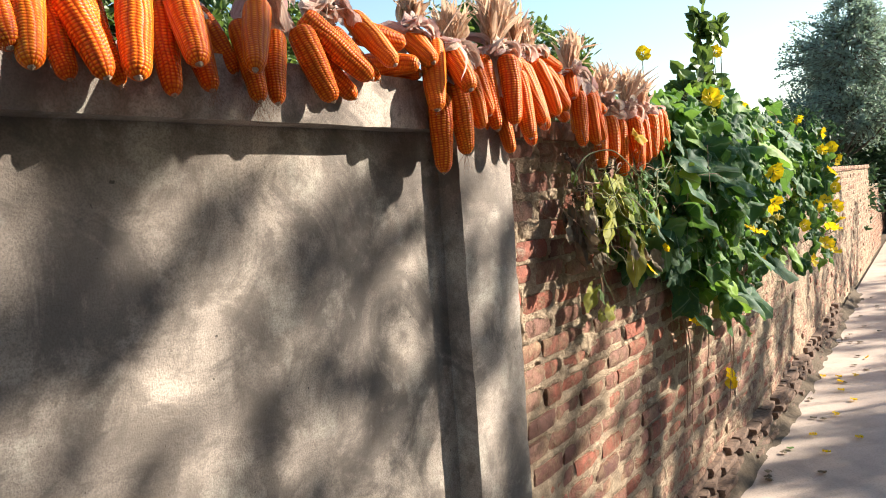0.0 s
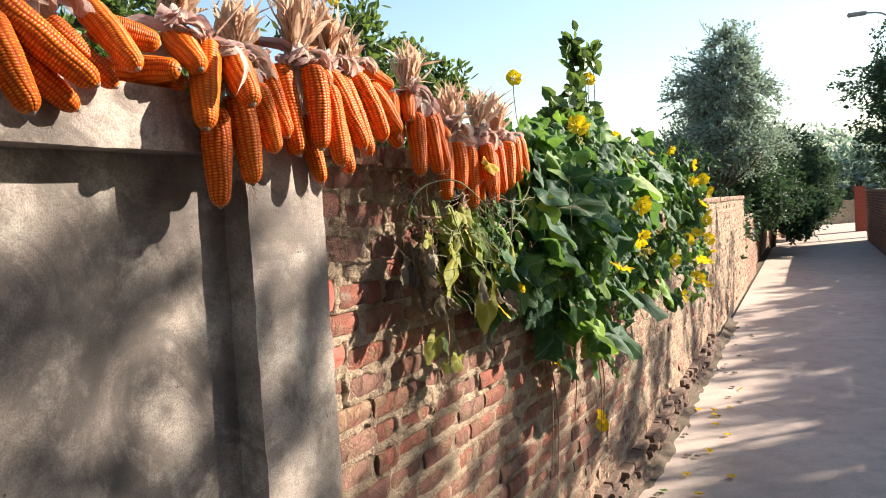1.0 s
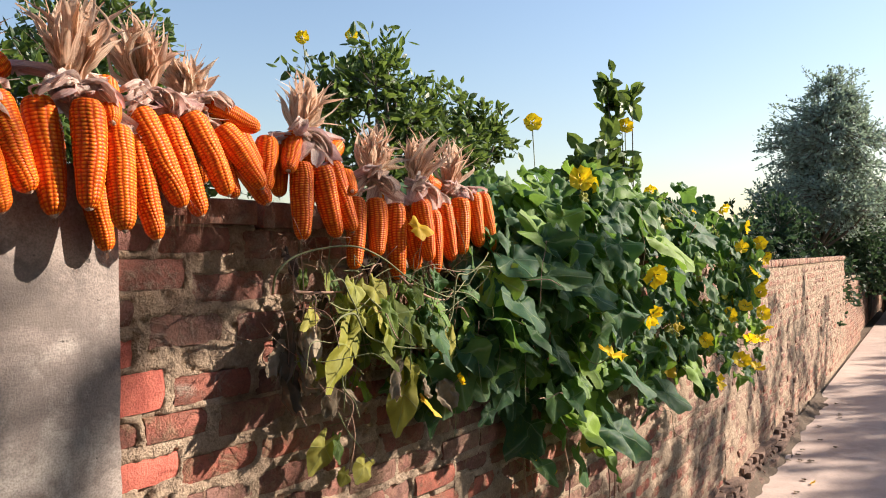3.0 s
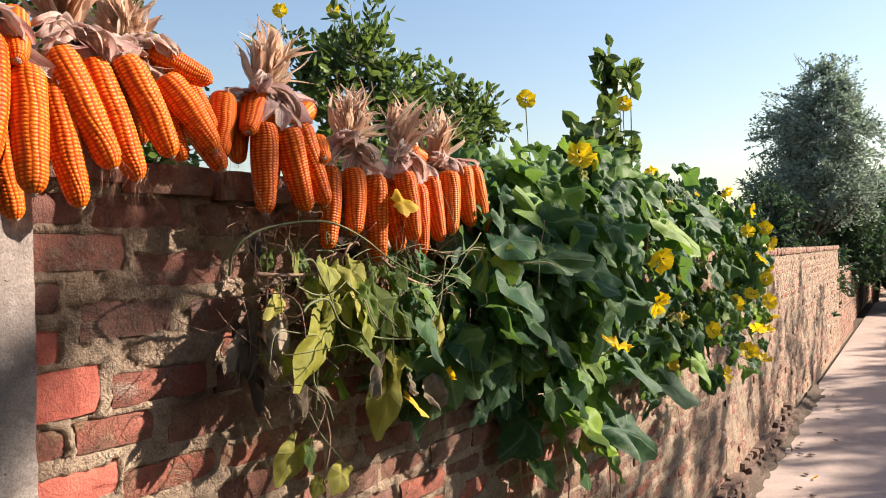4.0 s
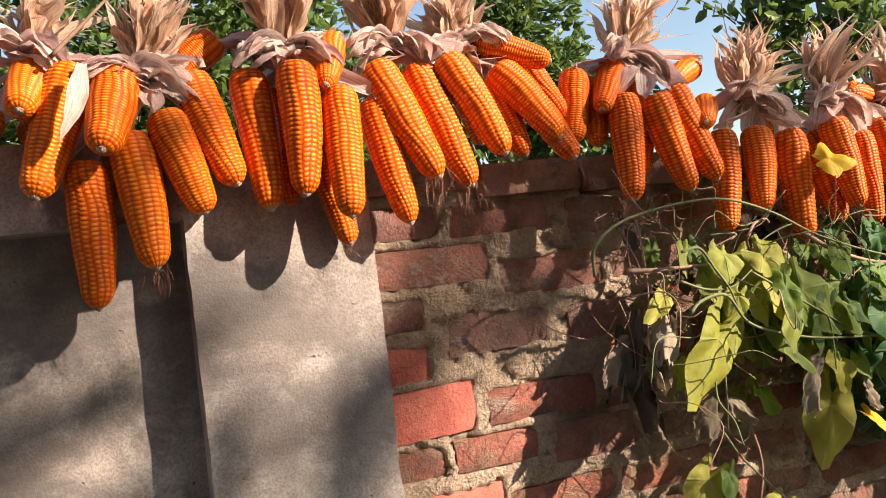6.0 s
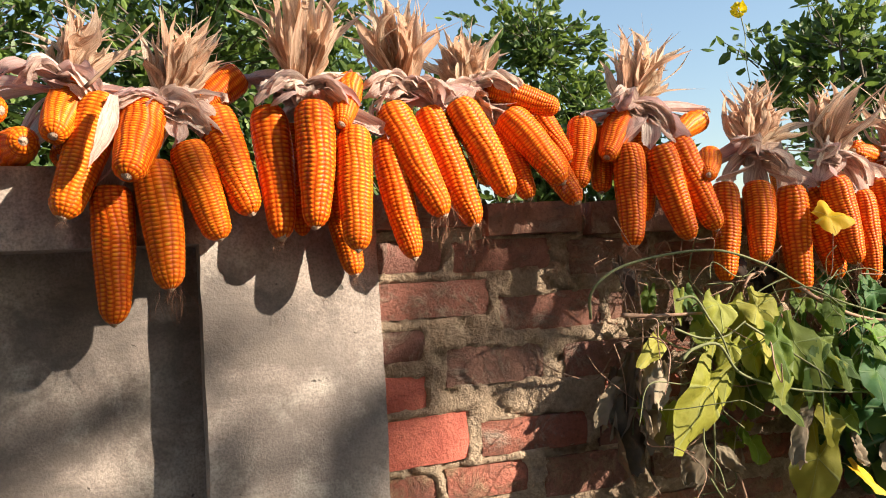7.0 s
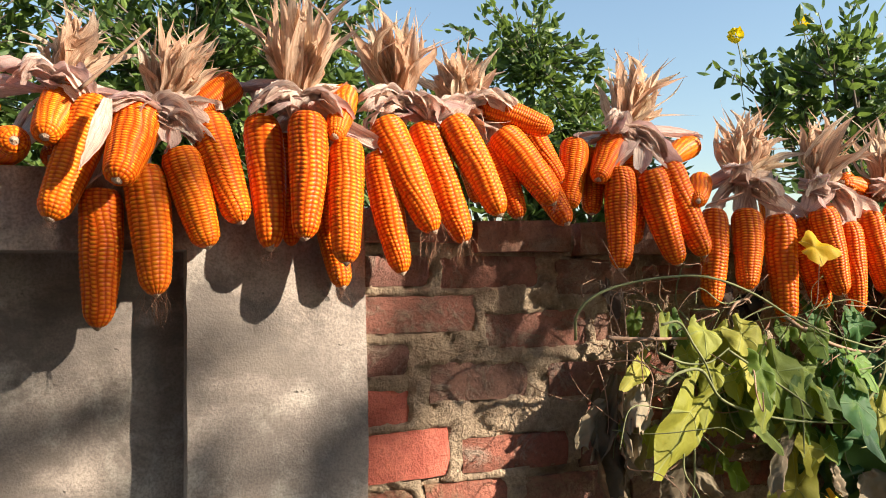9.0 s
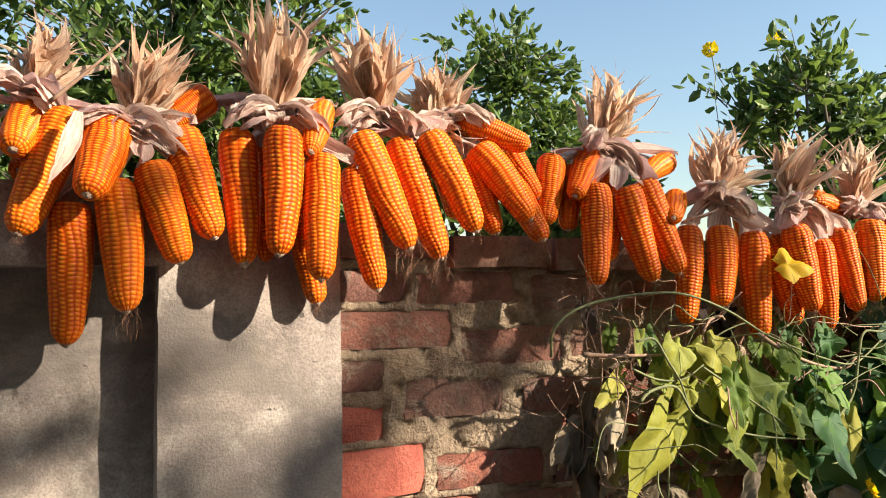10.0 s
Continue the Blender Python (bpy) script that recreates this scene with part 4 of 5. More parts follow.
VINE_LOW = [(0.5, 1.42), (0.92, 1.34), (1.14, 1.40), (1.34, 1.32), (1.55, 1.25), (1.68, 1.06), (2.1, 1.0), (2.22, 1.08), (2.7, 1.06), (3.1, 1.12), (3.9, 1.28), (4.3, 1.6)]
VINE_TOP = [(0.5, 1.64), (1.1, 1.66), (1.28, 1.93), (2.0, 2.02), (3.0, 2.02), (3.6, 1.96), (4.1, 1.84)]
VINE_OUT = [(0.5, 0.08), (0.9, 0.14), (1.3, 0.20), (2.0, 0.28), (3.0, 0.30), (3.7, 0.36), (4.1, 0.3)]
joined_v, joined_f = [], []


def place_leaf(p, normal, size, meshes, down=(0, 0, -1), single=True):
    m = facing(p, normal, Vector(down) + Vector((vr.gauss(0, 0.35), vr.gauss(0, 0.25), vr.gauss(0, 0.15))), size, 0)
    if single:
        return part("leaf", vr.choice(meshes), vine, m)
    v, f = LEAF_SHAPES[vr.randrange(6)]
    base = len(joined_v)
    joined_v.extend(m @ q for q in v)
    joined_f.extend(tuple(base + k for k in g) for g in f)


made = 0
for k in range(780):
    x = 0.55 + 3.6 * vr.random() ** 0.85
    lo, hi, out = at_knots(x, VINE_LOW), at_knots(x, VINE_TOP), at_knots(x, VINE_OUT)
    u = vr.random()
    if vr.random() < 0.72 or x < 1.25:
        lo2 = lo + (0.15 * noise.noise((x * 3.0, 0, 0)) if x > 0.9 else 0)
        z = hi - (hi - lo2) * u ** 0.95
        bulge = math.sin(min(1, (hi - z) / (hi - lo) * 1.1 + 0.12) * math.pi * 0.9)
        y = -0.03 - out * max(0.12, bulge) * vr.uniform(0.35, 1.05)
        n = (vr.gauss(-0.15, 0.45), -1 + vr.gauss(0, 0.3), 0.55 + vr.gauss(0, 0.45))
    else:
        y = vr.uniform(-0.15, 0.75)
        z = hi + 0.02 + 0.07 * noise.noise((x * 2, y * 3, 4)) + vr.uniform(-0.05, 0.06) - 0.1 * max(0, y - 0.3)
        n = (vr.gauss(0, 0.35), -0.35 + vr.gauss(0, 0.3), 1.0)
    size = vr.choice((vr.uniform(0.07, 0.13), vr.uniform(0.11, 0.21))) * (0.42 if x < 0.95 else (1.1 if 1.15 < x and z < 1.5 else 1.0) if x < 2.4 else 0.8)
    if x < 0.95 and vr.random() < 0.75:
        continue
    pale = vr.random() < (0.55 if x < 0.8 else 0.07 if x < 2.5 else 0.16)
    if pale:
        size *= 0.6
    one = made < 300 and x < 2.7
    made += one
    if pale or one:
        place_leaf((x, wall_y(x) + y, z), n, size, (PALES if x < 2.6 or vr.random() < 0.5 else GOLDS) if pale else LEAVES)
    else:
        place_leaf((x, wall_y(x) + y, z), n, size, LEAVES, single=False)
for k in range(190):
    x = vr.uniform(1.12, 3.5)
    lo, hi = at_knots(x, VINE_LOW), at_knots(x, VINE_TOP)
    z = hi - (hi - lo) * vr.random() ** 1.3 * 0.85
    place_leaf((x, wall_y(x) - vr.uniform(0.05, 0.11), z), (vr.gauss(0, 0.4), -1, 0.4 + vr.gauss(0, 0.4)), vr.uniform(0.08, 0.16), LEAVES, single=False)
tagged(part("foliage", veined(mesh_of("foliage", joined_v, joined_f, VINE_LEAF, True)), vine), kind="stuff")

# The broad dark leaves that lie outermost: stalk end, tip and width.
BROAD = (
    ((1.31, -0.19, 1.83), (1.55, -0.24, 1.74), 0.15), ((1.59, -0.21, 1.83), (1.58, -0.26, 1.65), 0.14), ((1.26, -0.23, 1.67), (1.50, -0.28, 1.62), 0.10),
    ((1.52, -0.23, 1.65), (1.45, -0.28, 1.54), 0.08), ((1.10, -0.19, 1.60), (1.22, -0.24, 1.49), 0.15), ((1.26, -0.22, 1.54), (1.43, -0.27, 1.40), 0.16),
    ((1.46, -0.21, 1.45), (1.50, -0.26, 1.33), 0.10), ((1.18, -0.15, 1.42), (1.15, -0.20, 1.33), 0.13), ((1.58, -0.21, 1.28), (1.64, -0.26, 1.16), 0.14),
    ((1.55, -0.19, 1.29), (1.48, -0.24, 1.19), 0.12), ((1.63, -0.21, 1.16), (1.82, -0.26, 1.00), 0.16))
BROAD_FAR = (
    ((1.83, -0.23, 1.12), (2.08, -0.28, 0.94), 0.19), ((1.70, -0.19, 1.05), (1.71, -0.24, 0.92), 0.18), ((1.94, -0.19, 0.97), (2.03, -0.24, 0.86), 0.12),
    ((2.00, -0.25, 1.29), (2.14, -0.30, 1.16), 0.16), ((2.29, -0.27, 1.19), (2.41, -0.32, 1.05), 0.16), ((1.80, -0.23, 1.73), (1.84, -0.28, 1.63), 0.11),
    ((2.30, -0.25, 1.82), (2.60, -0.30, 1.64), 0.19), ((2.04, -0.25, 1.57), (2.19, -0.30, 1.44), 0.17), ((1.49, -0.13, 1.05), (1.55, -0.18, 0.94), 0.07),
    ((1.53, -0.12, 1.94), (1.64, -0.17, 1.89), 0.14), ((2.01, -0.17, 1.90), (2.17, -0.22, 1.82), 0.14))
BROAD_LAST = (
    ((2.32, -0.19, 1.95), (2.51, -0.24, 1.82), 0.16), ((2.99, -0.22, 1.85), (3.20, -0.27, 1.74), 0.17), ((1.24, -0.17, 1.81), (1.28, -0.22, 1.71), 0.11),
    ((2.63, -0.31, 1.25), (2.80, -0.36, 1.10), 0.18), ((1.54, -0.21, 1.76), (1.33, -0.26, 1.66), 0.11), ((1.87, -0.24, 1.51), (1.91, -0.29, 1.38), 0.15),
    ((1.30, -0.17, 1.42), (1.32, -0.22, 1.30), 0.13), ((1.40, -0.22, 1.72), (1.46, -0.27, 1.58), 0.14), ((1.70, -0.24, 1.62), (1.78, -0.29, 1.48), 0.16))
for top, tip, wide in BROAD + BROAD_FAR + BROAD_LAST:
    top, tip = Vector(top), Vector(tip)
    long = (tip - top).length
    m = facing(top, (vr.gauss(-0.05, 0.2), -1, vr.gauss(0.65, 0.2)), tip - top) @ Matrix.Diagonal((wide / 0.92, long / 0.86, (wide + long) / 2, 1))
    part("leaf", LEAVES[vr.randrange(3)], vine, m)

# Yellowing and withered leaves at the vine's near end.
def hang_leaf(top, tip, wide, meshes):
    """A leaf that hangs from its stalk end to its tip."""
    top, tip = Vector(top), Vector(tip)
    meshes = MIDS if meshes is LEAVES and top.x < 0.85 else meshes
    long = (tip - top).length
    m = facing(top, (vr.gauss(0.10, 0.35), -1, vr.gauss(0.4, 0.25)), tip - top, 1.0) @ Matrix.Diagonal((wide / 0.92, long / 0.86, (wide + long) / (1.6 if meshes is DEADS else 2.3), 1))
    return part("leaf", vr.choice(meshes), vine, m, "shrivelled grey-brown leaf" if meshes is DEADS else "")


def stem(points, radius=0.003, material=STEM, taper=0.6, name="stem"):
    v, f = tube(bend(points, 6), radius, 6, taper)
    return part(name, mesh_of(name, v, f, material, True), vine)


stem([(0.305, -0.13, 1.655), (0.298, -0.15, 1.698), (0.332, -0.16, 1.73), (0.398, -0.16, 1.748), (0.49, -0.165, 1.758), (0.561, -0.17, 1.753), (0.645, -0.175, 1.723), (0.732, -0.18, 1.676), (0.864, -0.18, 1.631), (0.95, -0.17, 1.62), (1.05, -0.15, 1.66)], 0.0027)
hang_leaf((0.543, -0.155, 1.576), (0.416, -0.18, 1.437), 0.088, PALES)
hang_leaf((0.564, -0.15, 1.568), (0.515, -0.175, 1.497), 0.037, PALES)
hang_leaf((0.545, -0.145, 1.686), (0.535, -0.17, 1.618), 0.063, PALES)
hang_leaf((0.616, -0.135, 1.675), (0.666, -0.16, 1.615), 0.07, PALES)
hang_leaf((0.665, -0.155, 1.626), (0.74, -0.18, 1.507), 0.093, LEAVES)
hang_leaf((0.611, -0.145, 1.594), (0.602, -0.17, 1.537), 0.064, PALES)
hang_leaf((0.634, -0.135, 1.537), (0.672, -0.16, 1.439), 0.055, LEAVES)
hang_leaf((0.667, -0.125, 1.544), (0.714, -0.15, 1.498), 0.067, LEAVES)
hang_leaf((0.743, -0.165, 1.472), (0.754, -0.19, 1.404), 0.067, PALES)
hang_leaf((0.744, -0.165, 1.427), (0.667, -0.19, 1.296), 0.076, PALES)
hang_leaf((0.729, -0.155, 1.474), (0.651, -0.18, 1.379), 0.036, DEADS)
hang_leaf((0.793, -0.165, 1.361), (0.849, -0.19, 1.301), 0.043, GOLDS)
hang_leaf((0.893, -0.165, 1.39), (0.914, -0.19, 1.311), 0.089, DEADS)
hang_leaf((1.017, -0.155, 1.436), (0.99, -0.18, 1.355), 0.081, LEAVES)
hang_leaf((1.11, -0.165, 1.467), (1.011, -0.19, 1.444), 0.064, LEAVES)
hang_leaf((0.915, -0.145, 1.493), (0.897, -0.17, 1.455), 0.054, PALES)
hang_leaf((1.134, -0.135, 1.686), (1.062, -0.16, 1.638), 0.078, LEAVES)
hang_leaf((1.159, -0.135, 1.579), (1.026, -0.16, 1.535), 0.092, LEAVES)
hang_leaf((0.497, -0.115, 1.697), (0.476, -0.14, 1.635), 0.033, PALES)
hang_leaf((0.469, -0.105, 1.627), (0.386, -0.13, 1.565), 0.034, PALES)
hang_leaf((0.422, -0.065, 1.586), (0.367, -0.09, 1.436), 0.047, DEADS)
hang_leaf((0.424, -0.085, 1.559), (0.384, -0.11, 1.434), 0.043, DEADS)
hang_leaf((0.391, -0.075, 1.543), (0.329, -0.1, 1.469), 0.043, DEADS)
hang_leaf((0.461, -0.085, 1.544), (0.459, -0.11, 1.42), 0.047, DEADS)
hang_leaf((0.467, -0.065, 1.532), (0.458, -0.09, 1.45), 0.045, DEADS)
hang_leaf((0.438, -0.095, 1.578), (0.387, -0.12, 1.515), 0.035, DEADS)
hang_leaf((0.395, -0.045, 1.563), (0.381, -0.07, 1.483), 0.031, DEADS)
hang_leaf((0.53, -0.105, 1.417), (0.474, -0.13, 1.357), 0.055, DEADS)
hang_leaf((0.55, -0.105, 1.413), (0.584, -0.13, 1.368), 0.039, DEADS)
hang_leaf((0.532, -0.085, 1.306), (0.461, -0.11, 1.232), 0.067, PALES)
hang_leaf((0.553, -0.085, 1.302), (0.523, -0.11, 1.237), 0.037, LEAVES)
hang_leaf((0.685, -0.075, 1.212), (0.617, -0.1, 1.172), 0.06, PALES)
hang_leaf((0.6, -0.075, 1.205), (0.567, -0.1, 1.18), 0.036, PALES)
hang_leaf((1.221, -0.185, 1.597), (1.08, -0.21, 1.515), 0.137, LEAVES)
hang_leaf((1.268, -0.195, 1.566), (1.327, -0.22, 1.438), 0.112, LEAVES)
hang_leaf((1.108, -0.185, 1.442), (1.098, -0.21, 1.345), 0.098, LEAVES)
hang_leaf((1.234, -0.185, 1.345), (1.163, -0.21, 1.288), 0.081, LEAVES)
hang_leaf((0.903, -0.135, 1.7), (0.921, -0.16, 1.655), 0.051, LEAVES)
hang_leaf((0.575, -0.155, 1.609), (0.534, -0.18, 1.567), 0.042, PALES)
hang_leaf((0.521, -0.135, 1.641), (0.507, -0.16, 1.59), 0.046, PALES)
hang_leaf((0.7, -0.135, 1.568), (0.654, -0.16, 1.529), 0.05, LEAVES)
hang_leaf((0.81, -0.155, 1.461), (0.809, -0.18, 1.417), 0.046, LEAVES)
hang_leaf((0.82, -0.155, 1.413), (0.817, -0.18, 1.358), 0.052, DEADS)
hang_leaf((0.975, -0.145, 1.522), (0.982, -0.17, 1.466), 0.049, LEAVES)
hang_leaf((0.788, -0.125, 1.604), (0.819, -0.15, 1.542), 0.07, LEAVES)
hang_leaf((0.94, -0.105, 1.589), (0.848, -0.13, 1.526), 0.074, LEAVES)
hang_leaf((1.036, -0.105, 1.592), (1.015, -0.13, 1.53), 0.064, LEAVES)
hang_leaf((1.218, -0.135, 1.264), (1.152, -0.16, 1.227), 0.053, LEAVES)
stem([(0.403, -0.12, 1.739), (0.409, -0.12, 1.693), (0.41, -0.12, 1.622), (0.399, -0.12, 1.533), (0.421, -0.12, 1.484), (0.477, -0.12, 1.418), (0.524, -0.12, 1.361)], 0.0016, DRY_STEM)
stem([(0.361, -0.14, 1.657), (0.427, -0.14, 1.652), (0.52, -0.14, 1.65)], 0.0042, DRY_STEM)
stem([(0.39, -0.14, 1.649), (0.426, -0.14, 1.645), (0.426, -0.14, 1.608), (0.43, -0.14, 1.554)], 0.0016, DRY_STEM)
stem([(0.444, -0.175, 1.677), (0.48, -0.175, 1.679), (0.507, -0.175, 1.641), (0.531, -0.175, 1.606), (0.547, -0.175, 1.56)], 0.0027, STEM)
stem([(0.439, -0.17, 1.63), (0.488, -0.17, 1.611), (0.541, -0.17, 1.609), (0.586, -0.17, 1.632)], 0.0022, STEM)
stem([(0.439, -0.185, 1.579), (0.463, -0.185, 1.595), (0.513, -0.185, 1.598), (0.55, -0.185, 1.549), (0.614, -0.185, 1.522), (0.702, -0.185, 1.501), (0.831, -0.185, 1.486)], 0.003, STEM)
stem([(0.572, -0.185, 1.629), (0.625, -0.185, 1.597), (0.723, -0.185, 1.537), (0.77, -0.185, 1.507), (0.831, -0.185, 1.488)], 0.0022, STEM)
stem([(0.842, -0.175, 1.483), (0.886, -0.175, 1.516), (0.935, -0.175, 1.563), (0.955, -0.175, 1.633), (0.973, -0.175, 1.678), (1.029, -0.175, 1.679), (1.104, -0.175, 1.71), (1.142, -0.175, 1.74)], 0.0032, STEM)
stem([(0.836, -0.18, 1.485), (0.926, -0.18, 1.485), (0.96, -0.18, 1.466), (0.919, -0.18, 1.443), (0.864, -0.18, 1.438)], 0.0024, STEM)
stem([(0.732, -0.15, 1.682), (0.795, -0.15, 1.646), (0.874, -0.15, 1.618), (0.945, -0.15, 1.609), (0.977, -0.15, 1.627)], 0.004, DRY_STEM)
stem([(0.723, -0.185, 1.537), (0.728, -0.185, 1.508), (0.726, -0.185, 1.431)], 0.002, STEM)
stem([(0.527, -0.14, 1.462), (0.524, -0.14, 1.41), (0.518, -0.14, 1.364)], 0.002, STEM)
stem([(0.534, -0.11, 1.357), (0.561, -0.11, 1.314), (0.599, -0.11, 1.272), (0.656, -0.11, 1.212)], 0.0022, STEM)
stem([(0.596, -0.16, 1.688), (0.613, -0.16, 1.709), (0.638, -0.16, 1.715), (0.646, -0.16, 1.708)], 0.003, DRY_STEM)
stem([(0.364, -0.1, 1.608), (0.377, -0.1, 1.566), (0.381, -0.1, 1.505), (0.366, -0.1, 1.447)], 0.0012, DRY_STEM)
stem([(0.484, -0.11, 1.415), (0.512, -0.11, 1.399), (0.552, -0.11, 1.348), (0.584, -0.11, 1.32)], 0.0012, DRY_STEM)
stem([(0.391, -0.1, 1.432), (0.41, -0.1, 1.387), (0.437, -0.1, 1.341), (0.465, -0.1, 1.324)], 0.0011, DRY_STEM)
stem([(0.862, -0.16, 1.619), (0.89, -0.16, 1.568), (0.891, -0.16, 1.515)], 0.0018, STEM)
for k in range(3):
    p = Vector((vr.uniform(0.345, 0.47), -0.05 - vr.uniform(0, 0.10), vr.uniform(1.50, 1.60)))
    hang_leaf(p, p + Vector((vr.gauss(0, 0.02), vr.gauss(0, 0.01), -vr.uniform(0.08, 0.15))), vr.uniform(0.045, 0.07), DEADS)
for k in range(55):
    p = Vector((vr.gauss(0.72, 0.17), -0.06 - vr.uniform(0, 0.12), vr.gauss(1.59, 0.06)))
    if p.x > 0.42:
        hang_leaf(p, p + Vector((vr.gauss(0, 0.03), vr.gauss(0, 0.01), -vr.uniform(0.05, 0.11))), vr.uniform(0.04, 0.075), PALES if vr.random() < (0.45 if p.x < 0.75 else 0.12) else LEAVES)
# A tangle of dry tendrils close to the wall; dark scraps stand for the shade there.
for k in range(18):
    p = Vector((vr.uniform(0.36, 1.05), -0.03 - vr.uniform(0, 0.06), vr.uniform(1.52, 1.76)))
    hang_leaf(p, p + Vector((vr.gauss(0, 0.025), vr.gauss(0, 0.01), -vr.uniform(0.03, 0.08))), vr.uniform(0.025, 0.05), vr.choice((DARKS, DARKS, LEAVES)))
for k in range(60):
    p = Vector((vr.uniform(0.36, 1.05), -0.03 - vr.uniform(0, 0.09), vr.uniform(1.55, 1.76)))
    way, pts = Vector((vr.gauss(0, 1), vr.gauss(0, 0.3), vr.gauss(0, 0.8))).normalized(), [p]
    for _ in range(4):
        way = (way + Vector((vr.gauss(0, 0.9), vr.gauss(0, 0.2), vr.gauss(-0.1, 0.9)))).normalized()
        q = pts[-1] + way * vr.uniform(0.015, 0.05)
        pts.append(Vector((q.x, min(q.y, -0.02), q.z)))
    stem(pts, vr.uniform(0.0007, 0.0014), DRY_STEM, 0.6, "tendril")
part("leaf", veined(mesh_of("leaf", *vine_leaf_mesh("leaf", 433, GOLD_LEAF, 0.32, 4, 0.20), GOLD_LEAF, True)), vine, facing((0.765, -0.165, 1.812), (-0.25, -0.8, 0.6), (1, 0.1, -0.45), 0.078), "bright yellow lobed leaf")
for k in range(120):
    x = vr.uniform(0.36, 1.3) if k < 95 else vr.uniform(1.3, 3.6)
    z = vr.uniform(1.42, 1.72) if k < 95 else vr.uniform(1.1, 1.9)
    o = at_knots(max(x, 0.5), VINE_OUT)
    p = Vector((x, -0.05 - o * vr.uniform(0.4, 1.0), z))
    pts = [p]
    way = Vector((vr.gauss(0, 1), vr.gauss(0, 0.3), vr.gauss(-0.2, 0.8))).normalized()
    for _ in range(4):
        way = (way + Vector((vr.gauss(0, 0.6), vr.gauss(0, 0.25), vr.gauss(-0.1, 0.6)))).normalized()
        pts.append(pts[-1] + way * vr.uniform(0.03, 0.08))
    pts = [Vector((q.x, min(q.y, -0.02), q.z)) for q in pts]
    stem(pts, vr.uniform(0.0009, 0.0021), vr.choice((STEM, STEM, DRY_STEM)), 0.6, "tendril")
# Bare stalks that hang below the leaves.
for x, z0, z1 in ((0.62, 1.4, 1.16), (1.55, 1.1, 0.55), (1.62, 1.0, 0.5), (2.3, 1.0, 0.45), (2.36, 0.95, 0.55), (1.9, 1.0, 0.7)):
    stem([(x, -0.05, z0), (x + 0.03, -0.06, (z0 + z1) / 2), (x + 0.01, -0.05, z1)], 0.0035, DRY_STEM)

CREST_FLOWERS = [
    (2.65, 0.45, 2.4, 0.06), (2.27, 1.66, 2.95, 0.05), (2.64, 1.62, 3.04, 0.05), (1.95, -0.12, 2.02, 0.052), (2.06, -0.1, 2.01, 0.045), (3.22, 0.18, 2.43, 0.055), (2.05, -0.3, 1.65, 0.05), (2.0, -0.3, 1.5, 0.05),
    (1.58, -0.31, 1.39, 0.052), (1.62, -0.1, 0.97, 0.05), (2.9, 0.1, 2.02, 0.05), (3.1, 0.0, 2.05, 0.045), (3.75, -0.2, 1.99, 0.045), (3.5, -0.3, 1.87, 0.05),
    (3.75, -0.33, 1.78, 0.05), (3.7, -0.34, 1.56, 0.055), (3.6, -0.36, 1.4, 0.055), (3.7, -0.36, 1.32, 0.05)]
FACE_FLOWERS = [
    (3.4, -0.36, 1.62, 0.05), (3.7, -0.36, 1.7, 0.05), (3.25, -0.34, 1.75, 0.045), (3.6, -0.35, 1.25, 0.05), (3.45, -0.36, 1.12, 0.05), (2.6, -0.33, 1.35, 0.045),
    (3.55, -0.36, 1.52, 0.045), (3.3, -0.34, 1.45, 0.05), (2.45, 0.0, 2.07, 0.05), (3.0, -0.33, 1.43, 0.05), (3.1, -0.36, 1.2, 0.06), (2.8, -0.33, 1.14, 0.05),
    (3.3, -0.36, 1.28, 0.05), (2.45, -0.02, 0.49, 0.045), (2.38, -0.03, 0.56, 0.04), (0.93, -0.2, 1.39, 0.018)]
for x, y, z, s in CREST_FLOWERS + FACE_FLOWERS:
    m = facing((x, wall_y(x) + y - (0.07 if y < -0.25 else 0), z), (vr.gauss(-0.3, 0.9), -0.7, vr.gauss(0.4, 0.8)) if z < 2.1 else (-0.7 + vr.gauss(0, 0.15), -0.65, 0.1), (0, 0, 1), s * (0.85 if z > 2.1 or x > 2.4 else 1.05), vr.uniform(0, 6))
    fl = part("flower", vr.choice(FLOWERS), vine, m, "open bright yellow flower")
    part("flower_eye", FLOWER_EYE, fl, m)
    p = m.to_translation()
    if z > 2.1:
        stem([p, p + Vector((0.03, 0.01, -0.12)), p + Vector((0.0, -0.02, -0.28)), p + Vector((0.05, -0.06, 2.0 - z))], 0.0028)
    elif z > 0.8:
        stem([p, p + Vector((vr.gauss(0, 0.02), 0.05, -0.02)), p + Vector((vr.gauss(-0.02, 0.03), 0.16, 0.06))], 0.0022)
    if x > 2.5 and 1.0 < z < 2.1:
        for q in range(3):
            place_leaf(p + Vector((vr.gauss(-0.03, 0.05), 0.04 + 0.03 * q, vr.gauss(0.03, 0.05))), (vr.gauss(0, 0.4), -1, 0.5 + vr.gauss(0, 0.3)), vr.uniform(0.08, 0.14), LEAVES)

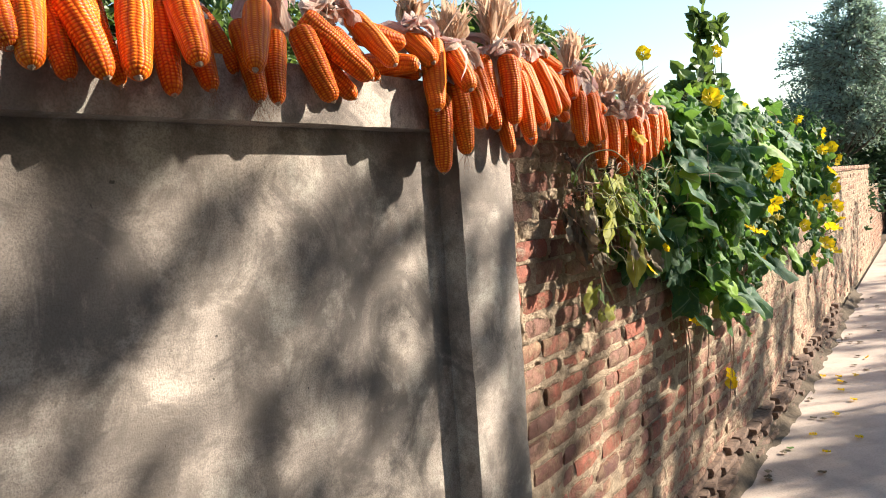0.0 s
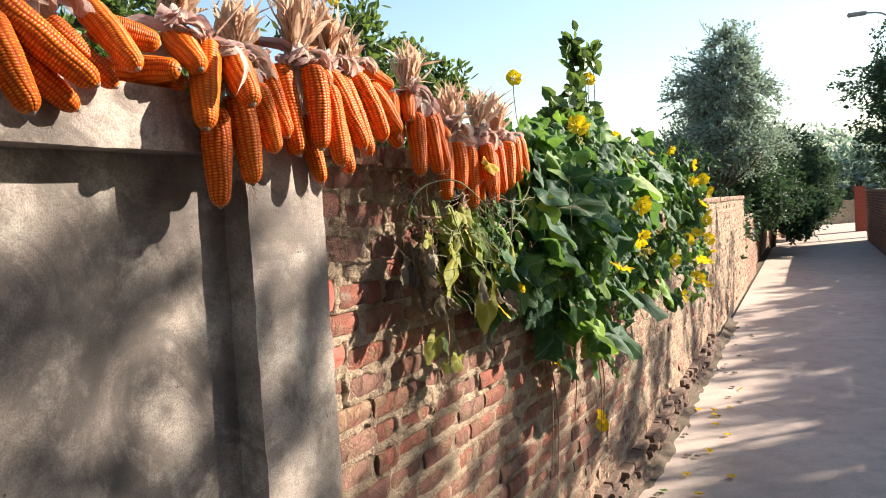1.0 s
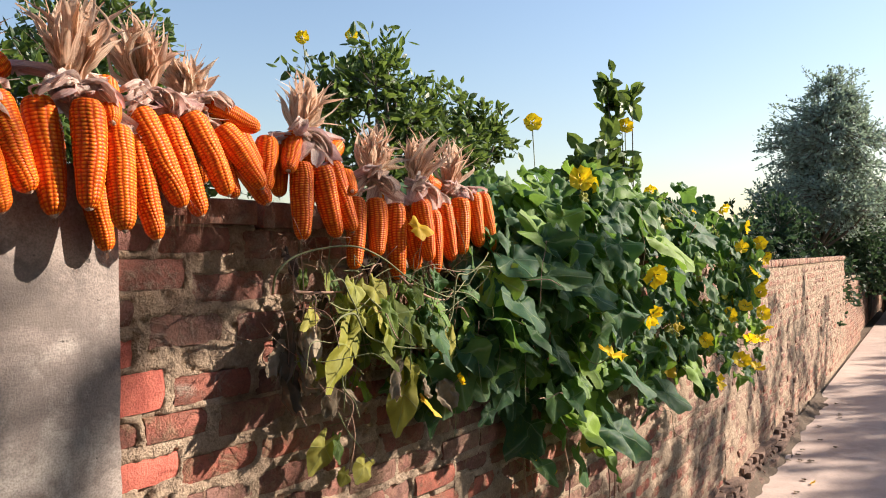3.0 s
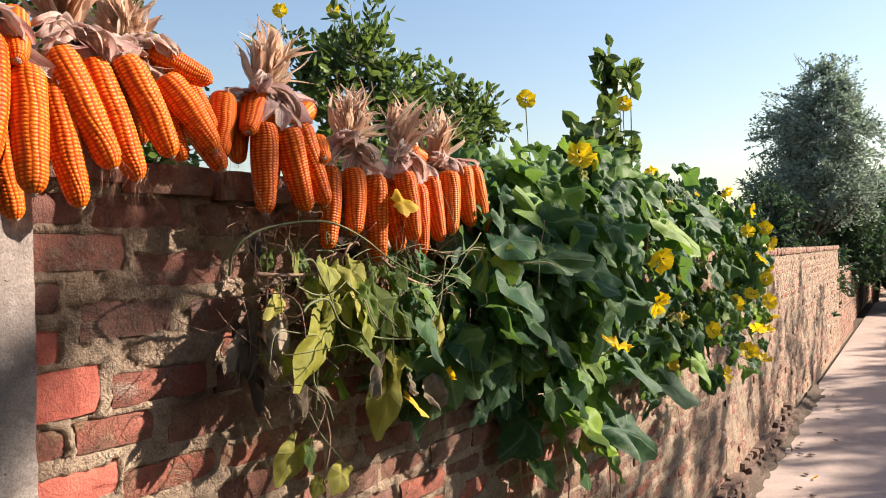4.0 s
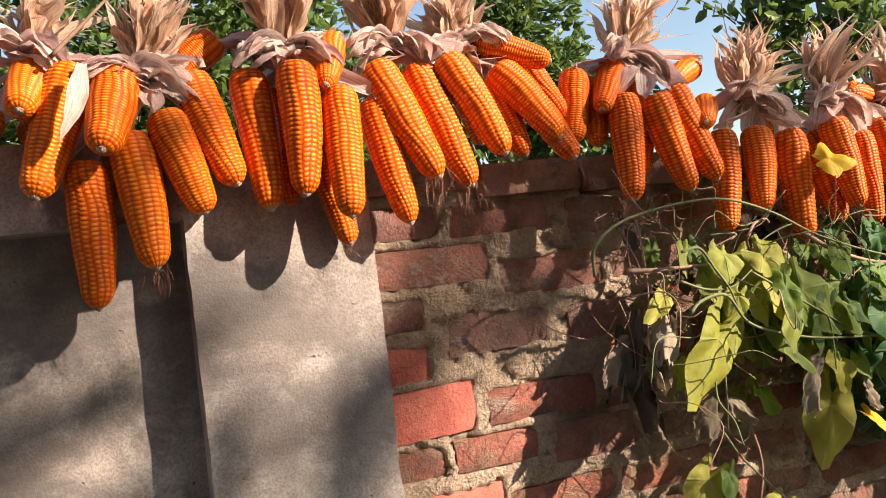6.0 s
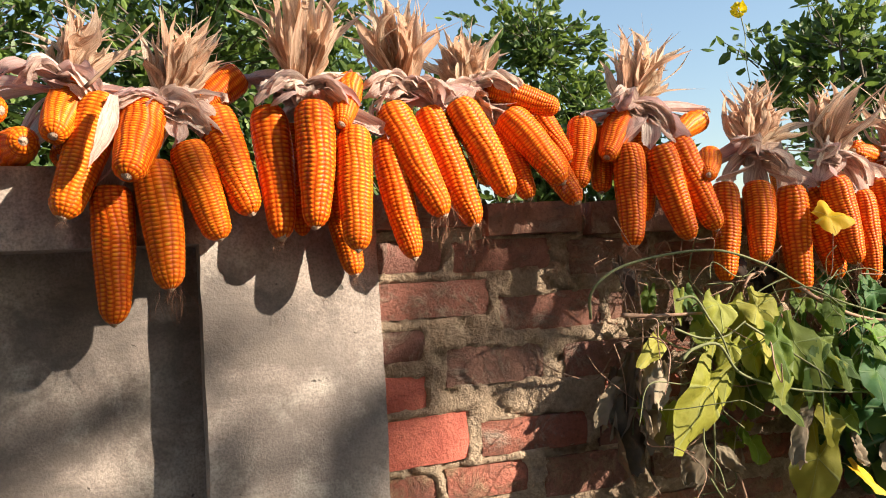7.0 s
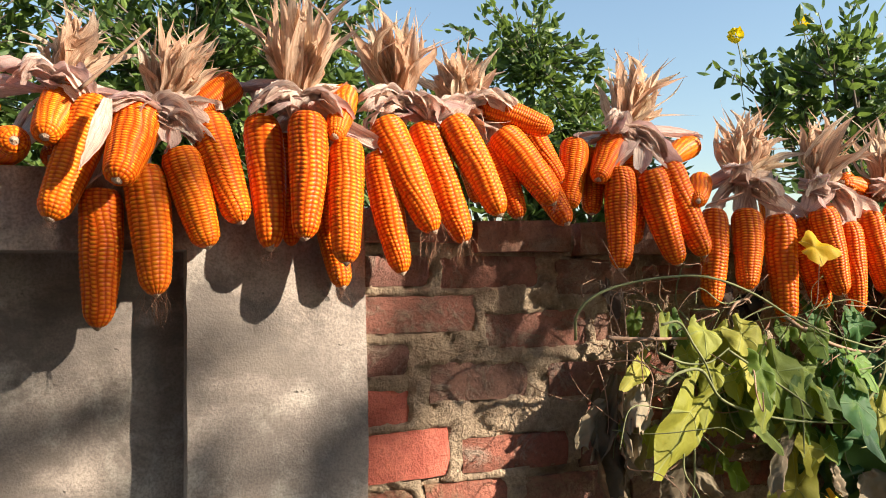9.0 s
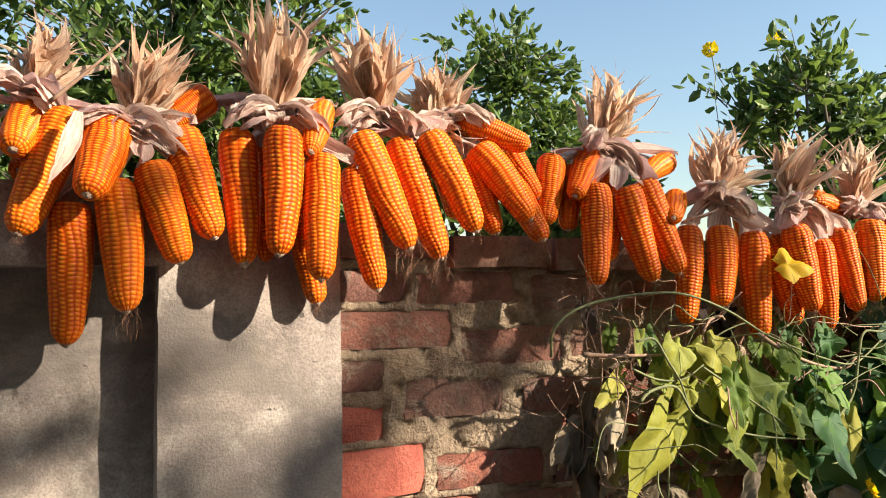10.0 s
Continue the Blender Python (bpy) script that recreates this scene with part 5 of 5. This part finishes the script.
# ---- trees ----
def leaf_cloud(spots, ways, sizes, material, slim=0.42, rng=None):
    """One mesh of many folded leaves."""
    verts, faces = [], []
    for p, d, s in zip(spots, ways, sizes):
        d = d.normalized()
        side = d.cross(Vector((rng.gauss(0, 1), rng.gauss(0, 1), rng.gauss(0, 1) + 0.6))).normalized()
        up = side.cross(d)
        w = s * slim * 0.5
        b = len(verts)
        verts += [p, p + d * s * 0.35 + side * w - up * w * 0.3, p + d * s * 0.35 + up * w * 0.1, p + d * s * 0.35 - side * w - up * w * 0.3,
                  p + d * s * 0.72 + side * w * 0.75 - up * w * 0.45, p + d * s * 0.72 - up * w * 0.1, p + d * s * 0.72 - side * w * 0.75 - up * w * 0.45, p + d * s - up * w * 0.5]
        faces += [(b, b + 1, b + 2), (b, b + 2, b + 3), (b + 1, b + 4, b + 5, b + 2), (b + 2, b + 5, b + 6, b + 3), (b + 4, b + 7, b + 5), (b + 5, b + 7, b + 6)]
    return mesh_of("crown", verts, faces, material)


def tree(name, label, base, blobs, twigs, leaf, material, seed, trunk=0.06, per=11, spread=0.16, group="", slim=0.52, lean=None):
    """A trunk with limbs into each blob of the crown (centre, radii), and twigs set with leaves."""
    rng = random.Random(seed)
    base = Vector(base)
    t = thing(name, label, "tree", group, base)
    top = Vector(blobs[0][0])
    fork = base.lerp(top, 0.45) + Vector((rng.gauss(0, 0.05), rng.gauss(0, 0.05), 0))
    v, f = tube(bend([base - Vector((0, 0, 0.05)), base.lerp(fork, 0.5) + Vector((rng.gauss(0, 0.04), rng.gauss(0, 0.04), 0)), fork, fork.lerp(top, 0.9)], 5), trunk, 8, 0.3)
    part("trunk", mesh_of("trunk", v, f, BARK, True), t)
    lv, lf, spots, ways, sizes = [], [], [], [], []
    volume = sum(a * b * c for _, (a, b, c) in blobs)
    for centre, (a, b, c) in blobs:
        centre = Vector(centre)
        n = max(3, int(twigs * a * b * c / volume))
        hubs = []
        for _ in range(max(3, min(9, n // 14))):
            q = Vector((rng.gauss(0, 1), rng.gauss(0, 1), rng.gauss(0, 1))).normalized() * rng.uniform(0.3, 0.75)
            hub = centre + Vector((q.x * a, q.y * b, q.z * c))
            hubs.append(hub)
            vv, ff = tube(bend([fork, fork.lerp(hub, 0.55) + Vector((rng.gauss(0, 0.06), rng.gauss(0, 0.06), rng.uniform(0, 0.1))) * a, hub], 4), trunk * 0.32, 5, 0.35)
            part("limb", mesh_of("limb", vv, ff, BARK, True), t)
        for _ in range(n):
            q = Vector((rng.gauss(0, 1), rng.gauss(0, 1), rng.gauss(0, 1))).normalized() * rng.uniform(0.25, 1.0) ** 0.55
            lump = 1 + 0.55 * noise.noise(Vector((q.x, q.y, q.z)) * 2.6 + Vector((seed, 0, 0)))
            end = centre + Vector((q.x * a, q.y * b, q.z * c)) * lump
            hub = min(hubs, key=lambda h: (h - end).length)
            way = (end - hub).normalized()
            start = end - way * min(spread * 1.6, (end - hub).length)
            vv, ff = tube([start, start.lerp(end, 0.5) + Vector((rng.gauss(0, 0.01), rng.gauss(0, 0.01), 0.01)), end], trunk * 0.07, 3, 0.4)
            o = len(lv)
            lv += vv
            lf += [tuple(o + k for k in g) for g in ff]
            for k in range(per):
                spots.append(start.lerp(end, rng.uniform(0.2, 1.05)) + Vector((rng.gauss(0, 1), rng.gauss(0, 1), rng.gauss(0, 1))) * spread * 0.12)
                ways.append(way * 0.6 + Vector((rng.gauss(0, 0.8), rng.gauss(0, 0.8), rng.gauss(0.25, 0.6))))
                if lean:
                    ways[-1] = Vector(lean) * 1.8 + ways[-1] * 0.5
                sizes.append(leaf * rng.uniform(0.6, 1.15))
    tagged(part("twigwork", mesh_of("twigwork", lv, lf, BARK), t), kind="stuff")
    tagged(part("crown", leaf_cloud(spots, ways, sizes, material, slim, rng), t), kind="stuff")
    return t


CIT = "dark green citrus tree behind the wall"
tree("citrus_tree", CIT, (0.05, 2.5, -0.03), [((0.0, 2.5, 2.75), (0.78, 0.7, 0.75)), ((-0.4, 2.35, 2.3), (0.5, 0.5, 0.55)), ((0.62, 2.45, 2.3), (0.4, 0.4, 0.5))], 1900, 0.07, CITRUS, 1, group="citrus trees")
tree("citrus_tree", CIT, (-1.35, 2.4, -0.03), [((-1.35, 2.4, 2.7), (0.62, 0.7, 0.8)), ((-1.2, 2.3, 2.2), (0.55, 0.5, 0.5))], 1300, 0.07, CITRUS, 2, group="citrus trees")
tree("citrus_tree", CIT, (1.75, 2.7, -0.03), [((1.72, 2.75, 2.85), (0.52, 0.5, 0.62)), ((1.25, 2.6, 2.5), (0.5, 0.45, 0.40)), ((1.9, 2.5, 2.3), (0.6, 0.5, 0.42))], 760, 0.072, CITRUS, 3, group="citrus trees")
tree("citrus_tree", CIT, (3.1, 1.6, -0.03), [((2.85, 1.6, 2.72), (0.55, 0.35, 0.40)), ((3.75, 1.6, 2.62), (0.65, 0.35, 0.34)), ((3.2, 1.55, 2.2), (0.9, 0.45, 0.38))], 560, 0.078, CITRUS, 4, group="citrus trees")
tree("citrus_sapling", "young leafy citrus shoot above the vine", (3.35, 0.25, -0.03), [((3.27, 0.22, 2.44), (0.10, 0.10, 0.33)), ((3.2, 0.25, 2.6), (0.06, 0.06, 0.2)), ((3.10, 0.3, 2.12), (0.30, 0.2, 0.22))], 48, 0.115, CITRUS, 5, 0.02, 7, 0.1, slim=0.66)

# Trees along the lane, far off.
tree("lane_tree", "airy tree rising beside the lane, haze in its leaf colour", (15.5, 1.25, -0.03), [((15.5, 0.95, 3.75), (1.05, 1.15, 0.95)), ((15.3, 0.95, 2.75), (1.25, 1.3, 0.8)), ((15.6, 0.80, 4.55), (0.65, 0.65, 0.7))], 2700, 0.08, FAR_LEAF, 7, 0.10, 11, 0.24)
for k, (x, y, z, r) in enumerate(((11.6, 1.3, 1.5, 0.7), (13.3, 1.3, 1.85, 1.1), (17.0, 0.9, 2.25, 1.3), (19.5, 0.7, 2.4, 1.4), (22.5, 0.6, 2.8, 1.5), (26.0, 0.4, 2.9, 1.6), (30.0, 0.3, 2.9, 1.7), (35.0, 0.2, 2.9, 1.8), (40.0, 0.8, 2.8, 1.8), (21.0, 0.4, 1.7, 1.1), (25.0, 0.3, 1.8, 1.2), (29.0, 0.1, 1.9, 1.3), (33.5, -0.1, 2.0, 1.3))):
    tree("orchard_tree", "dense orchard tree overhanging the lane wall, leaves coloured as shaded", (x, y + 0.5, -0.03), [((x, y + 0.2, z - 0.1), (r, r * 0.8, 0.95)), ((x + 0.5, y - 0.45, z - 0.75), (r * 0.9, r * 0.6, 0.7))], 900, 0.12, ORCHARD, 20 + k, 0.08, 9, 0.26, group="orchard trees")
tree("lane_tree", "tall dark tree beyond the far end of the lane wall", (27.5, -4.0, -0.03), [((27.5, -3.5, 4.6), (2.0, 2.1, 1.9)), ((27, -3.3, 2.9), (1.8, 1.6, 1.3)), ((28, -4.2, 6.6), (1.4, 1.4, 1.2))], 1500, 0.16, ORCHARD, 40, 0.16, 10, 0.4)
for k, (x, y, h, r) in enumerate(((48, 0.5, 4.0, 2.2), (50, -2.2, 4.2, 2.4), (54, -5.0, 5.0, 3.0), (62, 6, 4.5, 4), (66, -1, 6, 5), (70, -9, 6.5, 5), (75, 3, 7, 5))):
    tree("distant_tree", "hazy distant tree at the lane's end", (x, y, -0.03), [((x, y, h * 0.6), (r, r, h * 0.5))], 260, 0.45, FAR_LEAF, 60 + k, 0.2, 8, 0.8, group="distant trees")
# Trees behind the lane's sunny wall: dense below, airy above, where the light comes through in soft patches.
SHADE = "tall leafy tree across the lane, dappling the wall"
for k, (x, z, a, c, n) in enumerate(((4.15, 5.6, 0.5, 0.17, 30), (5.02, 5.4, 0.2, 0.2, 9), (4.8, 5.5, 0.18, 0.18, 6), (6.14, 5.78, 0.2, 0.06, 4), (5.60, 5.60, 0.16, 0.07, 5), (5.46, 5.36, 0.14, 0.06, 3), (7.0, 5.5, 0.35, 0.25, 12), (3.9, 5.0, 0.8, 0.7, 15), (5.1, 4.75, 0.45, 0.55, 15), (5.65, 4.62, 0.5, 0.52, 6), (6.05, 4.8, 0.4, 0.4, 5), (7.3, 4.9, 0.8, 0.8, 15),
                                     (6.6, 4.45, 0.8, 0.42, 20), (7.9, 4.4, 0.8, 0.42, 20), (9.2, 4.4, 0.8, 0.4, 22), (8.8, 4.9, 0.9, 0.8, 24), (10.3, 4.9, 0.9, 0.8, 36), (12.0, 4.8, 1.0, 0.9, 40), (14.0, 4.8, 1.0, 0.9, 44), (16.2, 4.8, 1.0, 0.9, 44))):
    tree("shade_tree", SHADE, (x, -5.3, -0.03), [((x, -5.0, z), (a, 0.5, c))], n, 0.14, CITRUS, 80 + k, 0.07, 9, 0.24, group="shade trees", slim=0.5)
for k in range(11):
    x = 8.0 + 2.2 * k
    tree("shade_tree", "tall spreading tree standing well back from the lane", (x, -9.3, -0.03), [((x, -9.0, 6.2), (1.3, 0.8, 1.05))], 170 if k in (1, 2, 3) else 270, 0.2, CITRUS, 140 + k, 0.1, 9, 0.4, group="shade trees")

# ---- the lane's other walls ----
def plain_wall(name, label, points, high, thick, material, coping=0.05):
    w = thing(name, label, "wall")
    tagged(w, kind="structure")
    for (ax, ay), (bx, by) in zip(points, points[1:]):
        long = math.hypot(bx - ax, by - ay)
        m = Matrix.Translation((ax, ay, 0)) @ Matrix.Rotation(math.atan2(by - ay, bx - ax), 4, "Z")
        verts, faces = [], []
        c, z = 0, 0.04
        rr = random.Random(int(long * 10))
        while z < high - 0.05 and material is not PLASTER:
            x = -rr.uniform(0, 0.2)
            while x < long:
                x1 = min(long, x + 0.21)
                if x1 - max(x, 0) > 0.03:
                    sv, sf = BRICK_SHAPES[rr.randrange(8)]
                    q = m @ Matrix.Translation(((max(x, 0) + x1) / 2, 0.04 + rr.uniform(-0.004, 0.004), z)) @ Matrix.Diagonal((x1 - max(x, 0), 0.09, 0.06, 1))
                    o = len(verts)
                    verts += [q @ Vector(p) for p in sv]
                    faces += [tuple(o + i for i in g) for g in sf]
                x += 0.225
            z += 0.078
        if verts:
            tagged(part("brickwork", mesh_of("brickwork", verts, faces, material), w), kind="stuff")
        bm = bmesh.new()
        box_into(bm, 0, long, 0.012, thick, -0.03, high - coping)
        part("wall_core", bm_mesh("wall_core", bm, MORTAR), w, m)
        bm = bmesh.new()
        box_into(bm, -0.02, long + 0.02, -0.03, thick + 0.03, high - coping, high, 0.008)
        part("coping", bm_mesh("coping", bm, MORTAR), w, m)
    return w


plain_wall("wall_lower", "lower brown brick wall further along the lane", [(13.3, wall_y(13.3) + 0.02), (16.6, 0.52)], 1.27, 0.2, FAR_BRICK)
plain_wall("wall_shaded", "dark shaded wall beside the lane under trees", [(16.6, 0.64), (28, 1.1), (40, 0.62)], 1.45, 0.2, FAR_BRICK)
plain_wall("wall_end", "pale sunlit wall where the lane bends", [(39.8, 0.75), (43.6, -3.0)], 1.1, 0.2, PLASTER)
plain_wall("wall_right", "brown brick wall on the lane's sunny side", [(16.0, lane_right(16)), (0.9, lane_right(0.9))], 0.9, 0.2, BRICK)
# Unseen tall wall across the lane, added to hold back skylight from the shaded plaster.
plain_wall("wall_skylight_block", "tall unseen grey plastered wall added to cut skylight", [(1.0, lane_right(1) - 0.25), (-7.0, lane_right(-7) - 0.25)], 4.6, 0.2, PLASTER)
plain_wall("wall_right", "low brown brick wall on the lane's sunny side", [(27.0, -1.85), (16.0, lane_right(16) + 0.02)], 1.62, 0.2, BRICK)
bm = bmesh.new()
box_into(bm, 33.0, 33.4, -2.0, -1.6, -0.03, 1.75, 0.02)
tagged(new("gate_post", bm_mesh("gate_post", bm, RED_PAINT)), "faded red gate post at the lane's bend", "gate post")

pole = thing("utility_pole", "tall grey concrete utility pole with a street lamp arm", "utility pole", at=(30, -3.0, 0))
v, f = tube([Vector((30, -3.0, -0.03)), Vector((30, -3.0, 4.2)), Vector((30, -3.0, 8.1))], 0.16, 10, 0.6)
part("pole", mesh_of("pole", v, f, METAL, True), pole)
v, f = tube(bend([(30, -2.95, 7.35), (29.8, -2.6, 7.6), (29.6, -2.1, 7.65)], 5), 0.035, 6, 0.8)
part("lamp_arm", mesh_of("lamp_arm", v, f, METAL, True), pole)
bm = bmesh.new()
box_into(bm, 29.45, 29.7, -2.15, -1.55, 7.58, 7.7, 0.03)
part("lamp_head", bm_mesh("lamp_head", bm, METAL), pole)

# ---- fallen petals and leaves on the lane ----
fall = random.Random(9)
PETAL_FALLEN = flower_mesh(555)
for x, y in ((4.73, -0.13), (4.83, -0.35), (5.49, -0.36), (4.34, -0.31), (3.24, -0.55), (4.24, -0.05), (4.6, -0.27), (4.75, -0.24), (4.1, -0.42), (3.7, -0.36), (3.2, -0.3), (2.9, -0.42)):
    ob = new("fallen_flower", PETAL_FALLEN)
    ob.matrix_basis = Matrix.Translation((x, y, 0.012)) @ Matrix.Rotation(fall.uniform(0, 6), 4, "Z") @ Matrix.Rotation(fall.gauss(0, 0.3), 4, "X") @ Matrix.Diagonal((0.026, 0.026, 0.03, 1))
    tagged(ob, "withered yellow flower fallen on the concrete lane", "fallen flower", "fallen flowers")
for k in range(26):
    x = fall.uniform(2.2, 9)
    ob = new("fallen_leaf", DEADS[k % 4] if k else LEAVES[0])
    ob.matrix_basis = Matrix.Translation((x, lane_left(x) - 0.12 - abs(fall.gauss(0, 0.25)), 0.014)) @ Matrix.Rotation(fall.uniform(0, 6), 4, "Z") @ Matrix.Diagonal((0.05, 0.05, 0.03, 1))
    tagged(ob, "dry brown leaf lying on the concrete lane", "fallen leaf", "fallen leaves")
